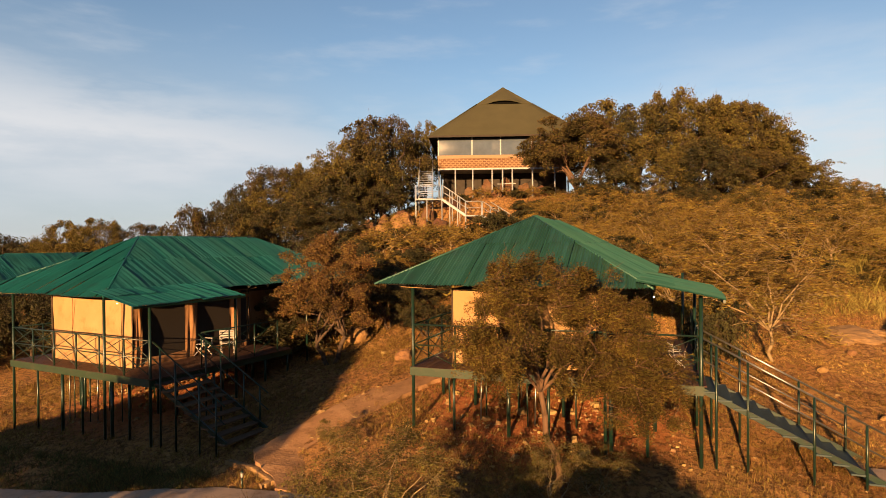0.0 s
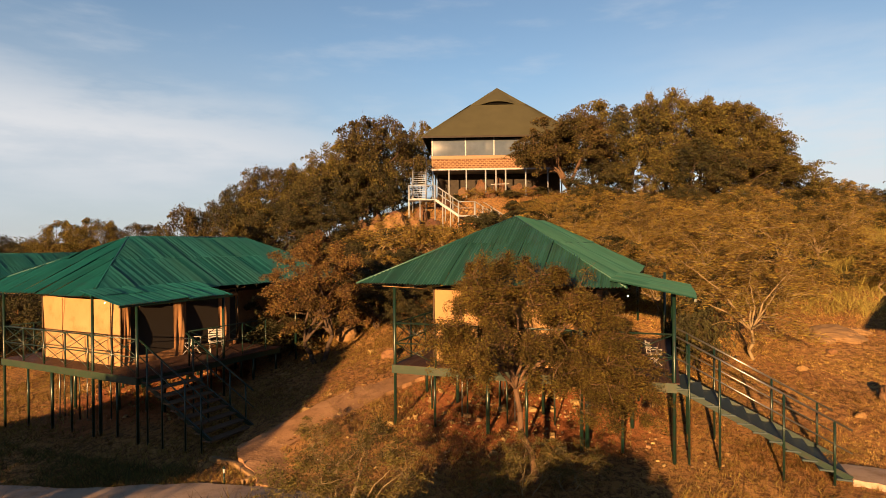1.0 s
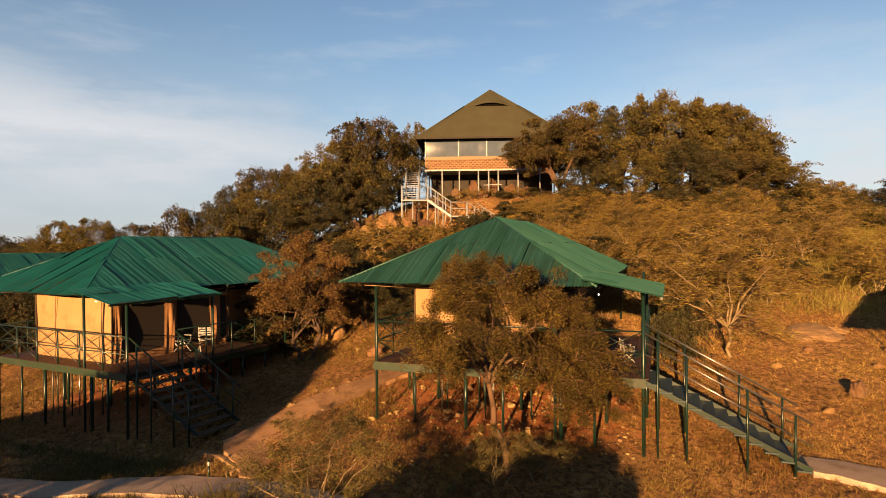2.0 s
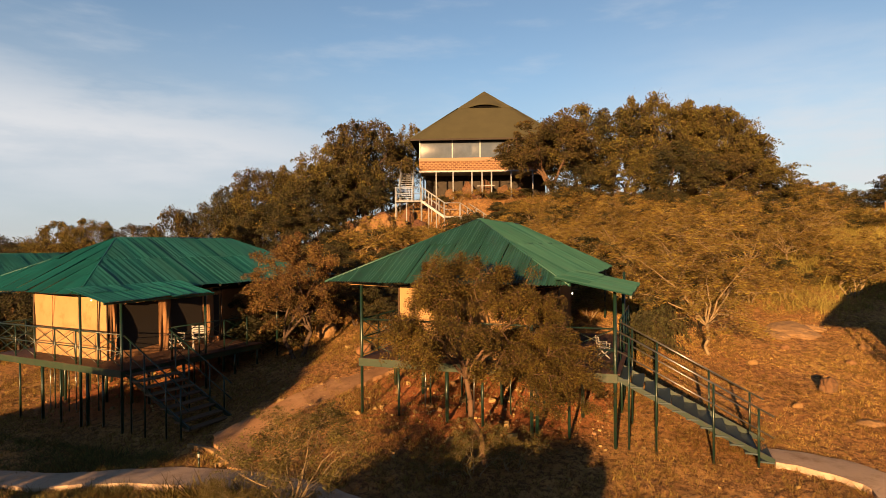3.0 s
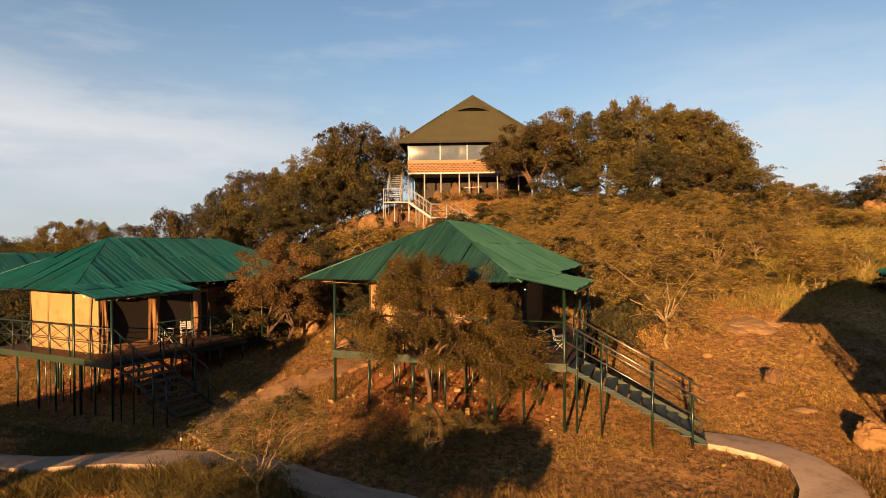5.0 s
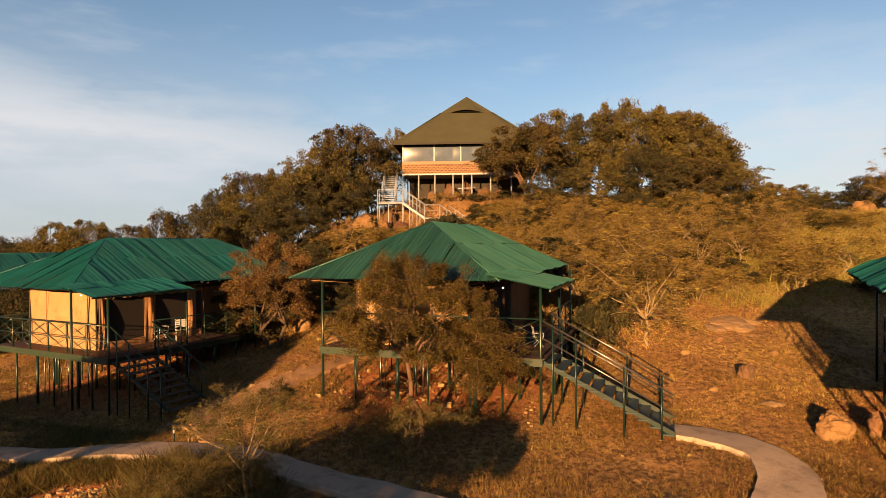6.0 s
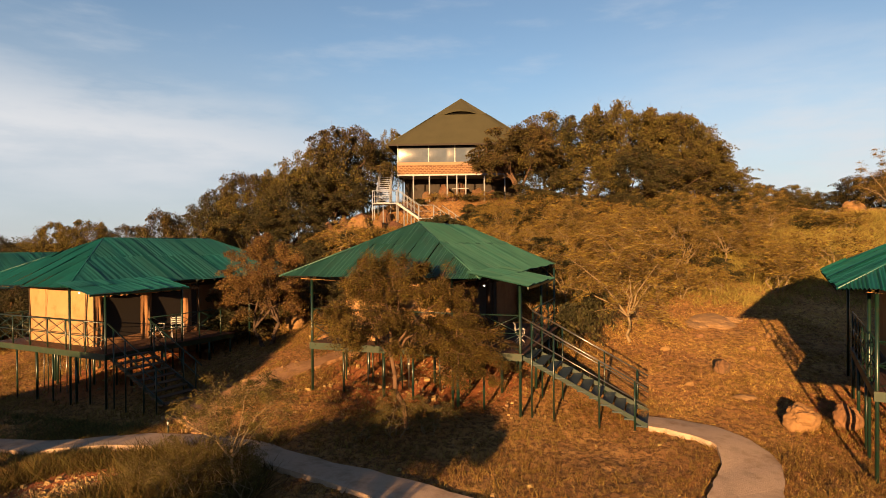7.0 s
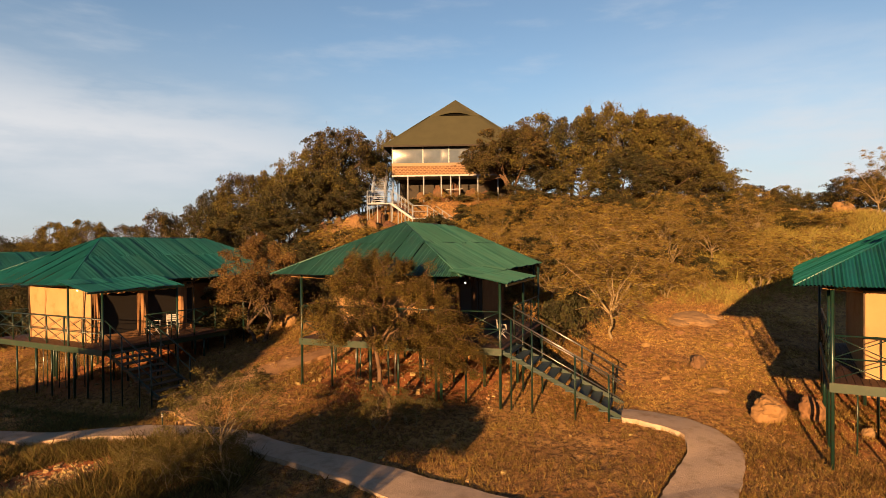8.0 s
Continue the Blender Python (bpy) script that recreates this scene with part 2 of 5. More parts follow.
M_PLASTIC = material("clear_plastic_blind", [(0.030, 0.042, 0.060), (0.048, 0.064, 0.088)], 0.9, 0.16, bump=0.10, bump_scale=1.7, spec=0.38)
# near-black, so the dark under the lodge floor is partly in the colour
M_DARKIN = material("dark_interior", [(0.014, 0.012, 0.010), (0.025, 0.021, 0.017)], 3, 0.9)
M_VENT = material("vent_opening_black", [(0.002, 0.002, 0.002), (0.004, 0.004, 0.003)], 9, 0.95, spec=0.05)
M_BARK = material("grey_brown_bark", [(0.028, 0.018, 0.012), (0.055, 0.037, 0.024)], 7, 0.95, bump=0.6, stretch=(1, 1, 0.3))
M_PALEBARK = material("pale_yellow_bark", [(0.117, 0.0858, 0.0429), (0.1638, 0.1248, 0.0702)], 7, 0.9, bump=0.4, stretch=(1, 1, 0.3))
M_LEAF = material("olive_foliage", [(0.018, 0.0148, 0.0049), (0.0377, 0.0279, 0.0082), (0.0697, 0.0459, 0.0131)], 0.5, 0.75, island=0.5, translucent=0.25, spec=0.2)
M_LEAFDARK = material("dark_green_foliage", [(0.0110, 0.0126, 0.0052), (0.0260, 0.0232, 0.0080), (0.0520, 0.0380, 0.0115)], 0.5, 0.75, island=0.55, translucent=0.25, spec=0.2)
M_LEAFGOLD = material("dry_golden_foliage", [(0.0430, 0.0290, 0.0082), (0.1160, 0.0750, 0.0178), (0.1930, 0.1280, 0.0325)], 0.5, 0.8, island=0.5, translucent=0.3, spec=0.15)
M_LEAFRUST = material("rusty_foliage", [(0.0350, 0.0225, 0.0085), (0.0830, 0.0465, 0.0165), (0.1280, 0.0700, 0.0240)], 0.6, 0.8, island=0.55, translucent=0.3, spec=0.15)
M_LEAFOLIVE = material("olive_thorn_foliage", [(0.0306, 0.0263, 0.0076), (0.0612, 0.0485, 0.0127), (0.0935, 0.068, 0.0179)], 0.6, 0.8, island=0.45, translucent=0.25, spec=0.15)
M_LEAFTHORN = material("feathery_thorn_foliage", [(0.0220, 0.0165, 0.0050), (0.0500, 0.0330, 0.0088), (0.0980, 0.0620, 0.0150)], 0.9, 0.8, island=0.6, translucent=0.3, spec=0.12)
M_REDBARK = material("reddish_bark", [(0.052, 0.030, 0.017), (0.090, 0.053, 0.030)], 7, 0.95, bump=0.6, stretch=(1, 1, 0.3))
M_RAFTER = material("near_black_rafters", [(0.006, 0.005, 0.004), (0.011, 0.009, 0.007)], 5, 0.9)
M_TURF = material("bleached_short_grass", [(0.1746, 0.0941, 0.0304), (0.3492, 0.2095, 0.0683), (0.4554, 0.2885, 0.0941)], 0.4, 0.9, island=0.5, translucent=0.3, spec=0.1)
M_ROCK = material("red_granite", [(0.085, 0.044, 0.017), (0.138, 0.077, 0.030), (0.145, 0.086, 0.037)], 1.6, 0.9, bump=0.9, bump_scale=7, per_object=0.2, wear=(0.085, 0.045, 0.020), wear_scale=2)
# darker copy of M_ROCK; on the lodge boulders it includes the floor's shade
M_DARKROCK = material("darkened_red_granite", [(0.040, 0.019, 0.010), (0.068, 0.032, 0.016), (0.074, 0.040, 0.022)], 1.6, 0.9, bump=0.9, bump_scale=7, per_object=0.25, wear=(0.040, 0.026, 0.016), wear_scale=2)
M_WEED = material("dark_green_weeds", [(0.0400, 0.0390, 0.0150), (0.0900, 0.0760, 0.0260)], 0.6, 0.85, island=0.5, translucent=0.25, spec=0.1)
M_VERGE = material("olive_tussock_grass", [(0.040, 0.032, 0.010), (0.088, 0.062, 0.019)], 0.6, 0.85, island=0.5, translucent=0.3, spec=0.1)
M_PALEROCK = material("pale_granite", [(0.145, 0.092, 0.038), (0.200, 0.134, 0.060)], 2.6, 0.95, bump=1.0, bump_scale=9, island=0.3, wear=(0.105, 0.062, 0.026), wear_scale=3)
M_FAR = material("far_woodland", [(0.019, 0.021, 0.010), (0.039, 0.037, 0.016)], 0.2, 0.9, island=0.4)
M_BULB = bpy.data.materials.new("lit_bulb")
M_BULB.use_nodes = True
M_BULB.node_tree.nodes["Principled BSDF"].inputs["Emission Color"].default_value = (1, 0.85, 0.6, 1)
M_BULB.node_tree.nodes["Principled BSDF"].inputs["Emission Strength"].default_value = 6


# ---- mesh helpers ----
def part(name, bm, mat, parent=None, label=""):
    """Links a bmesh as one mesh object, under a thing or a part."""
    me = bpy.data.meshes.new(name)
    bm.to_mesh(me)
    bm.free()
    me.materials.append(mat)
    ob = new(name, me)
    ob.parent = parent
    return tagged(ob, label)


def piece(name, me, parent, m):
    """Another object on a mesh that alike pieces share."""
    ob = new(name, me)
    ob.parent = parent
    ob.matrix_basis = m
    return ob


def mesh_of(name, verts, faces, mat):
    me = bpy.data.meshes.new(name)
    me.from_pydata(verts, [], faces)
    me.materials.append(mat)
    me.update()
    return me


def thing(name, m, label, category, group="", kind=""):
    ob = new(name)
    ob.empty_display_size = 0.2
    ob.matrix_basis = m
    return tagged(ob, label, category, group, kind)


def box(bm, c, s, turn=None, bevel=0.0):
    """A box of size s centred at c."""
    m = Matrix.Translation(c) @ (turn.to_4x4() if turn else Matrix()) @ Matrix.Diagonal((*s, 1))
    vs = bmesh.ops.create_cube(bm, size=1, matrix=m)["verts"]
    if bevel:
        es = {e for v in vs for e in v.link_edges}
        bmesh.ops.bevel(bm, geom=list(es), offset=bevel, segments=1, affect="EDGES")
    return bm


def tube(bm, p, q, r0, r1=None, n=6):
    """A tapered rod from p to q with closed ends."""
    r1 = r0 if r1 is None else r1
    p, q = Vector(p), Vector(q)
    d = (q - p)
    if d.length < 1e-5:
        return bm
    k = d.to_track_quat("Z", "Y").to_matrix()
    a, b = [], []
    for i in range(n):
        o = Vector((math.cos(2 * math.pi * i / n), math.sin(2 * math.pi * i / n), 0))
        a.append(bm.verts.new(p + k @ (o * r0)))
        b.append(bm.verts.new(q + k @ (o * r1)))
    for i in range(n):
        bm.faces.new((a[i], a[(i + 1) % n], b[(i + 1) % n], b[i])).smooth = True
    bm.faces.new(a[::-1])
    bm.faces.new(b)
    return bm


def bar(bm, p, q, w, h=None):
    """A square bar from p to q."""
    h = w if h is None else h
    p, q = Vector(p), Vector(q)
    d = q - p
    k = d.to_track_quat("X", "Z").to_matrix()
    return box(bm, (p + q) / 2, (d.length, w, h), k)


# ---- ground ----
PROFILE_Y = [-60, 8, 11, 14, 17, 20, 22.5, 26, 33, 41, 47, 53, 62, 90, 140]
PROFILE_Z = [0.9, 1.25, 1.4, 1.72, 2.2, 2.65, 3.1, 4.05, 5.8, 8.3, 10.3, 10.9, 10.0, 5.5, 2.0]


def smooth(a, b, x):
    k = np.clip((x - a) / (b - a), 0, 1)
    return k * k * (3 - 2 * k)


def ground_z(x, y, rough=True):
    """The height of the ground: a plain, and a rocky hill that rises behind the tents."""
    x, y = np.asarray(x, float), np.asarray(y, float)
    h = sum(np.interp(y + o, PROFILE_Y, PROFILE_Z) for o in (-1.5, -0.75, 0, 0.75, 1.5)) / 5
    f = 0.3 + 0.7 * smooth(-22, 4, x) - 0.22 * smooth(18, 34, x)
    z = 1.3 + (h - 1.3) * np.where(h > 1.3, f, 1)
    z = z - 0.115 * np.clip(-x - 2, 0, 12) * (1 - 0.6 * smooth(25, 45, y))
    z = z - 1.55 * np.exp(-((x - 2.0) ** 2 / 16 + (y - 41.2) ** 2 / 9))
    z = z - 0.5 * np.exp(-((x + 4.5) ** 2 / 10 + (y - 25) ** 2 / 12))
    z = z - 0.38 * np.exp(-((x + 7.0) ** 2 + (y - 15.6) ** 2) / 12)
    z = 1 + (z - 1) * (1 - smooth(60, 160, np.hypot(x - 5, y - 30)))
    if rough:
        k = np.clip((np.hypot(x - 5, y - 30)) / 40, 0.35, 3) * (1 - smooth(70, 200, np.hypot(x, y)))
        z = z + k * (0.05 * np.sin(1.3 * x + 0.7 * y) + 0.05 * np.sin(0.9 * y - 1.1 * x + 2) + 0.035 * np.sin(2.7 * x + 1.9 * np.sin(y)) * np.sin(2.3 * y + 1))
    return z


def gz(x, y):
    return float(ground_z(x, y))


def spread(lo, a, b, hi, step, far):
    near = np.arange(a, b + step / 2, step)
    left = a - np.geomspace(step, a - lo, far)
    right = b + np.geomspace(step, hi - b, far)
    return np.concatenate([left[::-1], near, right])


def build_ground():
    xs, ys = spread(-2500, -16, 22, 2500, 0.16, 60), spread(-2500, 5, 30, 2500, 0.16, 60)
    X, Y = np.meshgrid(xs, ys)
    Z = ground_z(X, Y)
    rng = np.random.default_rng(4)
    near = (X > -16) & (X < 22) & (Y > 5) & (Y < 30)
    Z = Z + near * (rng.normal(0, 0.016, Z.shape) + 0.028 * np.clip(rng.normal(0, 1, Z.shape), 0.6, 3) - 0.025)
    nx = len(xs)
    i = (np.arange(len(ys) - 1)[:, None] * nx + np.arange(nx - 1)[None]).ravel()
    me = mesh_of("ground", np.stack([X.ravel(), Y.ravel(), Z.ravel()], 1).tolist(), np.stack([i, i + 1, i + 1 + nx, i + nx], 1).tolist(), M_GROUND)
    me.polygons.foreach_set("use_smooth", [True] * len(me.polygons))
    tagged(new("ground", me), "dry red-brown earth rising to a rocky hill", "ground", kind="structure")


build_ground()


def strip(name, left, right, lift, thick, mat, label, category):
    """A slab between two edge lines, draped over the ground."""
    bm = bmesh.new()
    rows = []

    def fine(line, n):
        line = [Vector((*p, 0)) for p in line]
        cum = [0]
        for a, b in zip(line, line[1:]):
            cum.append(cum[-1] + (b - a).length)
        out = []
        for k in range(n + 1):
            s = cum[-1] * k / n
            j = max(i for i in range(len(cum) - 1) if cum[i] <= s + 1e-6)
            out.append(line[j].lerp(line[j + 1], (s - cum[j]) / (cum[j + 1] - cum[j])))
        return out

    n = 48
    for k, (a, b) in enumerate(zip(fine(left, n), fine(right, n))):
        j = 0.03 * math.sin(k * 2.1) + 0.02 * math.sin(k * 5.3)
        a, b = a + (a - b).normalized() * j, b + (b - a).normalized() * (0.03 * math.sin(k * 1.7 + 1))
        za, zb = gz(a.x, a.y) + lift, gz(b.x, b.y) + lift
        zm = max(za, zb) * 0.6 + min(za, zb) * 0.4
        row = [bm.verts.new((a.x, a.y, zm - thick)), bm.verts.new((a.x, a.y, zm))]
        for q in (0.33, 0.66):
            c = a.lerp(b, q)
            row.append(bm.verts.new((c.x, c.y, zm + 0.008)))
        row += [bm.verts.new((b.x, b.y, zm)), bm.verts.new((b.x, b.y, zm - thick))]
        rows.append(row)
    for r, q in zip(rows, rows[1:]):
        for i in range(5):
            bm.faces.new((r[i], r[i + 1], q[i + 1], q[i]))
    bm.faces.new(rows[0][::-1])
    bm.faces.new(rows[-1])
    bmesh.ops.recalc_face_normals(bm, faces=bm.faces)
    me = bpy.data.meshes.new(name)
    bm.to_mesh(me)
    bm.free()
    me.materials.append(mat)
    return tagged(new(name, me), label, category, kind="structure")


PATH_STAIR_R = [(8.95, 12.95), (9.5, 12.86), (10.4, 12.39), (10.83, 11.93), (11.13, 11.25), (11.17, 10.3), (10.9, 9.5), (10.4, 8.61), (9.85, 7.69), (7.4, 4.0)]
PATH_STAIR_L = [(8.76, 12.05), (9.14, 11.82), (9.5, 11.55), (9.75, 11.3), (9.99, 10.8), (9.75, 10.0), (9.4, 9.4), (9.11, 8.98), (8.29, 7.72), (5.7, 4.0)]
PATH_LOW_N = [(-16, 15.6), (-10.3, 14.75), (-7.8, 14.4), (-6.3, 13.95), (-4.6, 13.3), (-3.1, 12.6), (-1.6, 11.65), (-0.25, 10.87), (0.85, 10.2), (1.95, 9.55), (3.54, 8.69), (6.5, 6.8)]
PATH_LOW_S = [(-16, 14.6), (-9.6, 13.75), (-7.2, 13.2), (-5.8, 12.6), (-4.5, 12.05), (-3.3, 11.5), (-2.0, 10.85), (-1.05, 10.3), (-0.2, 9.8), (1.19, 8.85), (2.14, 8.09), (5.4, 5.8)]
DIRT_L = [(0.6, 20.8), (-0.85, 19.4), (-2.3, 18.0), (-3.4, 16.7), (-4.1, 15.8), (-4.7, 15.1), (-4.5, 14.4), (-3.78, 13.45), (-3.6, 12.9)]
DIRT_R = [(0.9, 19.2), (-0.65, 17.85), (-1.25, 17.1), (-1.8, 16.5), (-2.7, 15.6), (-2.85, 14.7), (-2.9, 13.9), (-3.0, 13.1), (-3.0, 12.6)]
strip("pavement_1", PATH_STAIR_L, PATH_STAIR_R, 0.08, 0.35, M_CONCRETE, "pale grey concrete footpath winding from the tent stairs", "footpath")
strip("pavement_2", PATH_LOW_N, PATH_LOW_S, 0.085, 0.35, M_CONCRETE, "pale grey concrete footpath crossing the dry grass", "footpath")
strip("pavement_3", DIRT_L, DIRT_R, 0.03, 0.25, M_DIRT, "trodden sandy dirt path between the two tents", "dirt path")
strip("kerb", [(-5.3, 15.1), (-4.5, 14.4), (-3.85, 13.6), (-3.72, 13.35), (-3.95, 13.12)], [(-5.4, 15.0), (-4.6, 14.3), (-3.98, 13.53), (-3.87, 13.36), (-4.02, 13.22)], 0.09, 0.3, M_PALEROCK, "curved pale stone kerb at the path's corner", "kerb")


# ---- tents on stilts ----
EAVE_A, ROOF_U, ROOF_V, HIP, RIDGE = 0.715, 5.75, 11.6, 3.45, 1.71   # overhang, far eaves, run of the end hips, rise of the ridge
DECK_U = 6.7


def sheet_slope(roof, a, b, up, run_a, run_b, seed, mat):
    """Corrugated sheets over one slope: eave from a to b, 'up' the way from eave to ridge, runs of the hips at both ends."""
    rng = random.Random(seed)
    a, b, up = Vector(a), Vector(b), Vector(up)
    e = (b - a).normalized()
    length, height = (b - a).length, up.length
    t = up.normalized()
    nrm = e.cross(t).normalized()
    if nrm.z < 0:
        nrm = -nrm
    width, step, wave = 0.76, 0.019, 0.076

    def top(s):
        return height * max(0.0, min(1.0, s / run_a if run_a else 1, (length - s) / run_b if run_b else 1))

    split = height * 0.56
    s0 = 0.0
    while s0 < length - 0.02:
        s1 = min(length, s0 + width + 0.02)
        for lo, hi, lift in ((0.0, split + 0.1, 0.0), (split, height, 0.012)):
            tilt = rng.uniform(-0.004, 0.034)
            ribs = [rng.uniform(0.6, 1.7) for _ in range(14)]
            belly, lie = rng.uniform(-0.02, 0.035), rng.uniform(0, 6.28)
            dip = rng.uniform(-0.03, 0.03) if lo == 0 else 0
            cols = []
            k = int(round((s1 - s0) / step))
            for i in range(k + 1):
                s = s0 + (s1 - s0) * i / k
                h1, h0 = min(hi, top(s)), lo + dip
                if h1 > h0 + 0.004:
                    w = 0.017 * ribs[int((s - s0) / wave + 0.25)] * math.sin(2 * math.pi * s / wave) + lift + tilt * i / k
                    col = []
                    for j in range(4):
                        h = h0 + (h1 - h0) * j / 3
                        col.append(a + e * s + t * h + nrm * (w + 0.006 * math.sin(3 * s + h) + belly * math.sin(math.pi * (0.15 + 0.7 * j / 3)) * (i / k) + 0.006 * math.sin(2.6 * h + lie)))
                    cols.append(col)
            if len(cols) > 2:
                vs = [tuple(p) for c in cols for p in c]
                fs = [(4 * i + j, 4 * i + 4 + j, 4 * i + 5 + j, 4 * i + 1 + j) for i in range(len(cols) - 1) for j in range(3)]
                piece("roof_sheet", mesh_of("roof_sheet", vs, fs, mat), roof, Matrix())
        s0 += width


def railing(tent, p, q, bays):
    """A steel rail with crossed braces in two tiers between short posts."""
    p, q = Vector(p), Vector(q)
    top, mid, low = 1.05, 0.54, 0.06
    for h, r in ((top, 0.022), (mid, 0.018)):
        part("rail", tube(bmesh.new(), p + Vector((0, 0, h)), q + Vector((0, 0, h)), r), M_GREENSTEEL, tent)
    for i in range(bays + 1):
        c = p.lerp(q, i / bays)
        part("rail_post", tube(bmesh.new(), c - Vector((0, 0, 0.2)), c + Vector((0, 0, top)), 0.024), M_GREENSTEEL, tent)
    for i in range(bays):
        a, b = p.lerp(q, i / bays), p.lerp(q, (i + 1) / bays)
        for h0, h1 in ((low, mid), (mid, top)):
            bm = bmesh.new()
            tube(bm, a + Vector((0, 0, h0)), b + Vector((0, 0, h1)), 0.012, n=5)
            tube(bm, a + Vector((0, 0.02, h1)), b + Vector((0, 0.02, h0)), 0.012, n=5)
            part("cross_brace", bm, M_GREENSTEEL, tent)


def cloth_wall(bm, p, q, h, cols, rows, amp, seed, inward):
    """A hanging canvas wall with soft folds, doubled to a real thickness."""
    rng = random.Random(seed)
    ph = [rng.uniform(0, 6) for _ in range(4)]
    p, q = Vector(p), Vector(q)
    d = (q - p)
    o = Vector((d.y, -d.x, 0)).normalized() * inward
    grid = []
    for side in (0, 0.02):
        g = []
        for j in range(rows + 1):
            r = []
            for i in range(cols + 1):
                s, t = i / cols, j / rows
                f = amp * (math.sin(9 * s + ph[0] + 2 * t) * 0.6 + math.sin(23 * s + ph[1] - 3 * t) * 0.3) * math.sin(math.pi * min(1, t * 1.1 + 0.05))
                f += amp * 1.2 * math.sin(math.pi * s) * math.sin(math.pi * t)
                sag = -0.05 * math.sin(math.pi * s) * (t > 0.99)
                r.append(bm.verts.new(p + d * s + o * (side + f) + Vector((0, 0, h * t + sag))))
            g.append(r)
        grid.append(g)
    for g in grid:
        for j in range(rows):
            for i in range(cols):
                bm.faces.new((g[j][i], g[j][i + 1], g[j + 1][i + 1], g[j + 1][i])).smooth = True
    return bm


def build_tent(x, y, z, yaw, he, label, seed, stairs=True, roof_mat=M_GREENROOF, eave=EAVE_A, cu0=0.8, cu1=4.45, side_post=5.4, tread=M_TREAD, deck_v=6.3, roof_v=ROOF_V, flap=M_BROWNCANVAS, pipe=M_RAILPIPE):
    m = pose(x, y, z, 0, 0, yaw)
    tent = thing("safari_tent", m, label, "tent", "tents on stilts")
    A, U, V = eave, ROOF_U, roof_v
    um = (U - A) / 2
    hr = he + RIDGE

    def base(u, v):
        w = m @ Vector((u, v, 0))
        return gz(w.x, w.y) - z - 0.08

    # roof: caps with the sheets under them
    bm = bmesh.new()
    rf, rb = Vector((um, -A + HIP, hr + 0.015)), Vector((um, V - HIP, hr + 0.015))
    for c, r in (((-A, -A, he), rf), ((U, -A, he), rf), ((-A, V, he), rb), ((U, V, he), rb)):
        tube(bm, Vector(c) + Vector((0, 0, 0.008)), r, 0.026, n=8)
    tube(bm, rf, rb, 0.035, n=8)
    roof = part("roof", bm, roof_mat, tent, "green corrugated sheet-metal hip roof with ridge caps")
    half = (U + A) / 2
    sheet_slope(roof, (-A, -A, he), (U, -A, he), (0, HIP, RIDGE), half, half, seed, roof_mat)
    sheet_slope(roof, (U, -A, he), (U, V, he), (-half, 0, RIDGE), HIP, HIP, seed + 1, roof_mat)
    sheet_slope(roof, (U, V, he), (-A, V, he), (0, -HIP, RIDGE), half, half, seed + 2, roof_mat)
    sheet_slope(roof, (-A, V, he), (-A, -A, he), (half, 0, RIDGE), HIP, HIP, seed + 3, roof_mat)
    bm = bmesh.new()
    for p, q in (((-A, -A), (U, -A)), ((U, -A), (U, V)), ((U, V), (-A, V)), ((-A, V), (-A, -A))):
        s = Vector((um, (V - A) / 2))
        p, q = [Vector(c) + Vector((math.copysign(0.16, s.x - c[0]), math.copysign(0.16, s.y - c[1]))) for c in (p, q)]
        bar(bm, (*p, he + 0.02), (*q, he + 0.02), 0.05, 0.06)
    for k in range(int((V + A) / 0.9)):
        v = -A + 0.9 + k * 0.9
        for s in (-A, U):
            f = min(1, (v + A) / HIP, (V - v) / HIP)
            bar(bm, (s, v, he - 0.06), (s + (um - s) * f, v, he - 0.06 + RIDGE * f), 0.05, 0.09)
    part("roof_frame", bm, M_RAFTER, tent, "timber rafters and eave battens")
    # lean-to sheet over the head of the stairs
    hc = he - 0.17
    can = part("canopy", bar(bmesh.new(), (7.1, -0.8, hc - 0.05), (7.1, 3.1, hc - 0.05), 0.05, 0.06), M_GREENSTEEL, tent, "green sheet-metal canopy over the stair head")
    sheet_slope(can, (7.15, -0.85, hc), (7.15, 3.1, hc), (-1.75, 0, 0.33), 0, 0, seed + 4, roof_mat)
    # posts and piles
    for u, v in ((0, 0), (DECK_U, 0), (DECK_U, 3.1), (0, side_post), (0, V - 0.8), (DECK_U - 1.2, V - 0.8), (DECK_U - 0.2, 6.8), (4.7, 0)):
        h = hc if u > 6 and v < 4 else he
        part("post", tube(bmesh.new(), (u, v, base(u, v)), (u, v, h), 0.042, n=8), M_GREENSTEEL, tent)
    for i, u in enumerate((1.15, 2.3, 3.5, 4.7, 5.7)):
        for j, v in enumerate((0.15, 1.7, 3.4, deck_v - 0.9, deck_v - 0.1)):
            o = 0.12 * math.sin(i * 3 + j * 5 + seed)
            part("stilt_leg", tube(bmesh.new(), (u + o, v, base(u + o, v)), (u + o, v, -0.16), 0.05 if (i + j) % 2 else 0.036, n=8), M_GREENSTEEL, tent)
    for j, v in enumerate((2.2, 4.4, deck_v - 0.1)):
        for u in (0, DECK_U):
            part("stilt_leg", tube(bmesh.new(), (u, v, base(u, v)), (u, v, -0.16), 0.045, n=8), M_GREENSTEEL, tent)
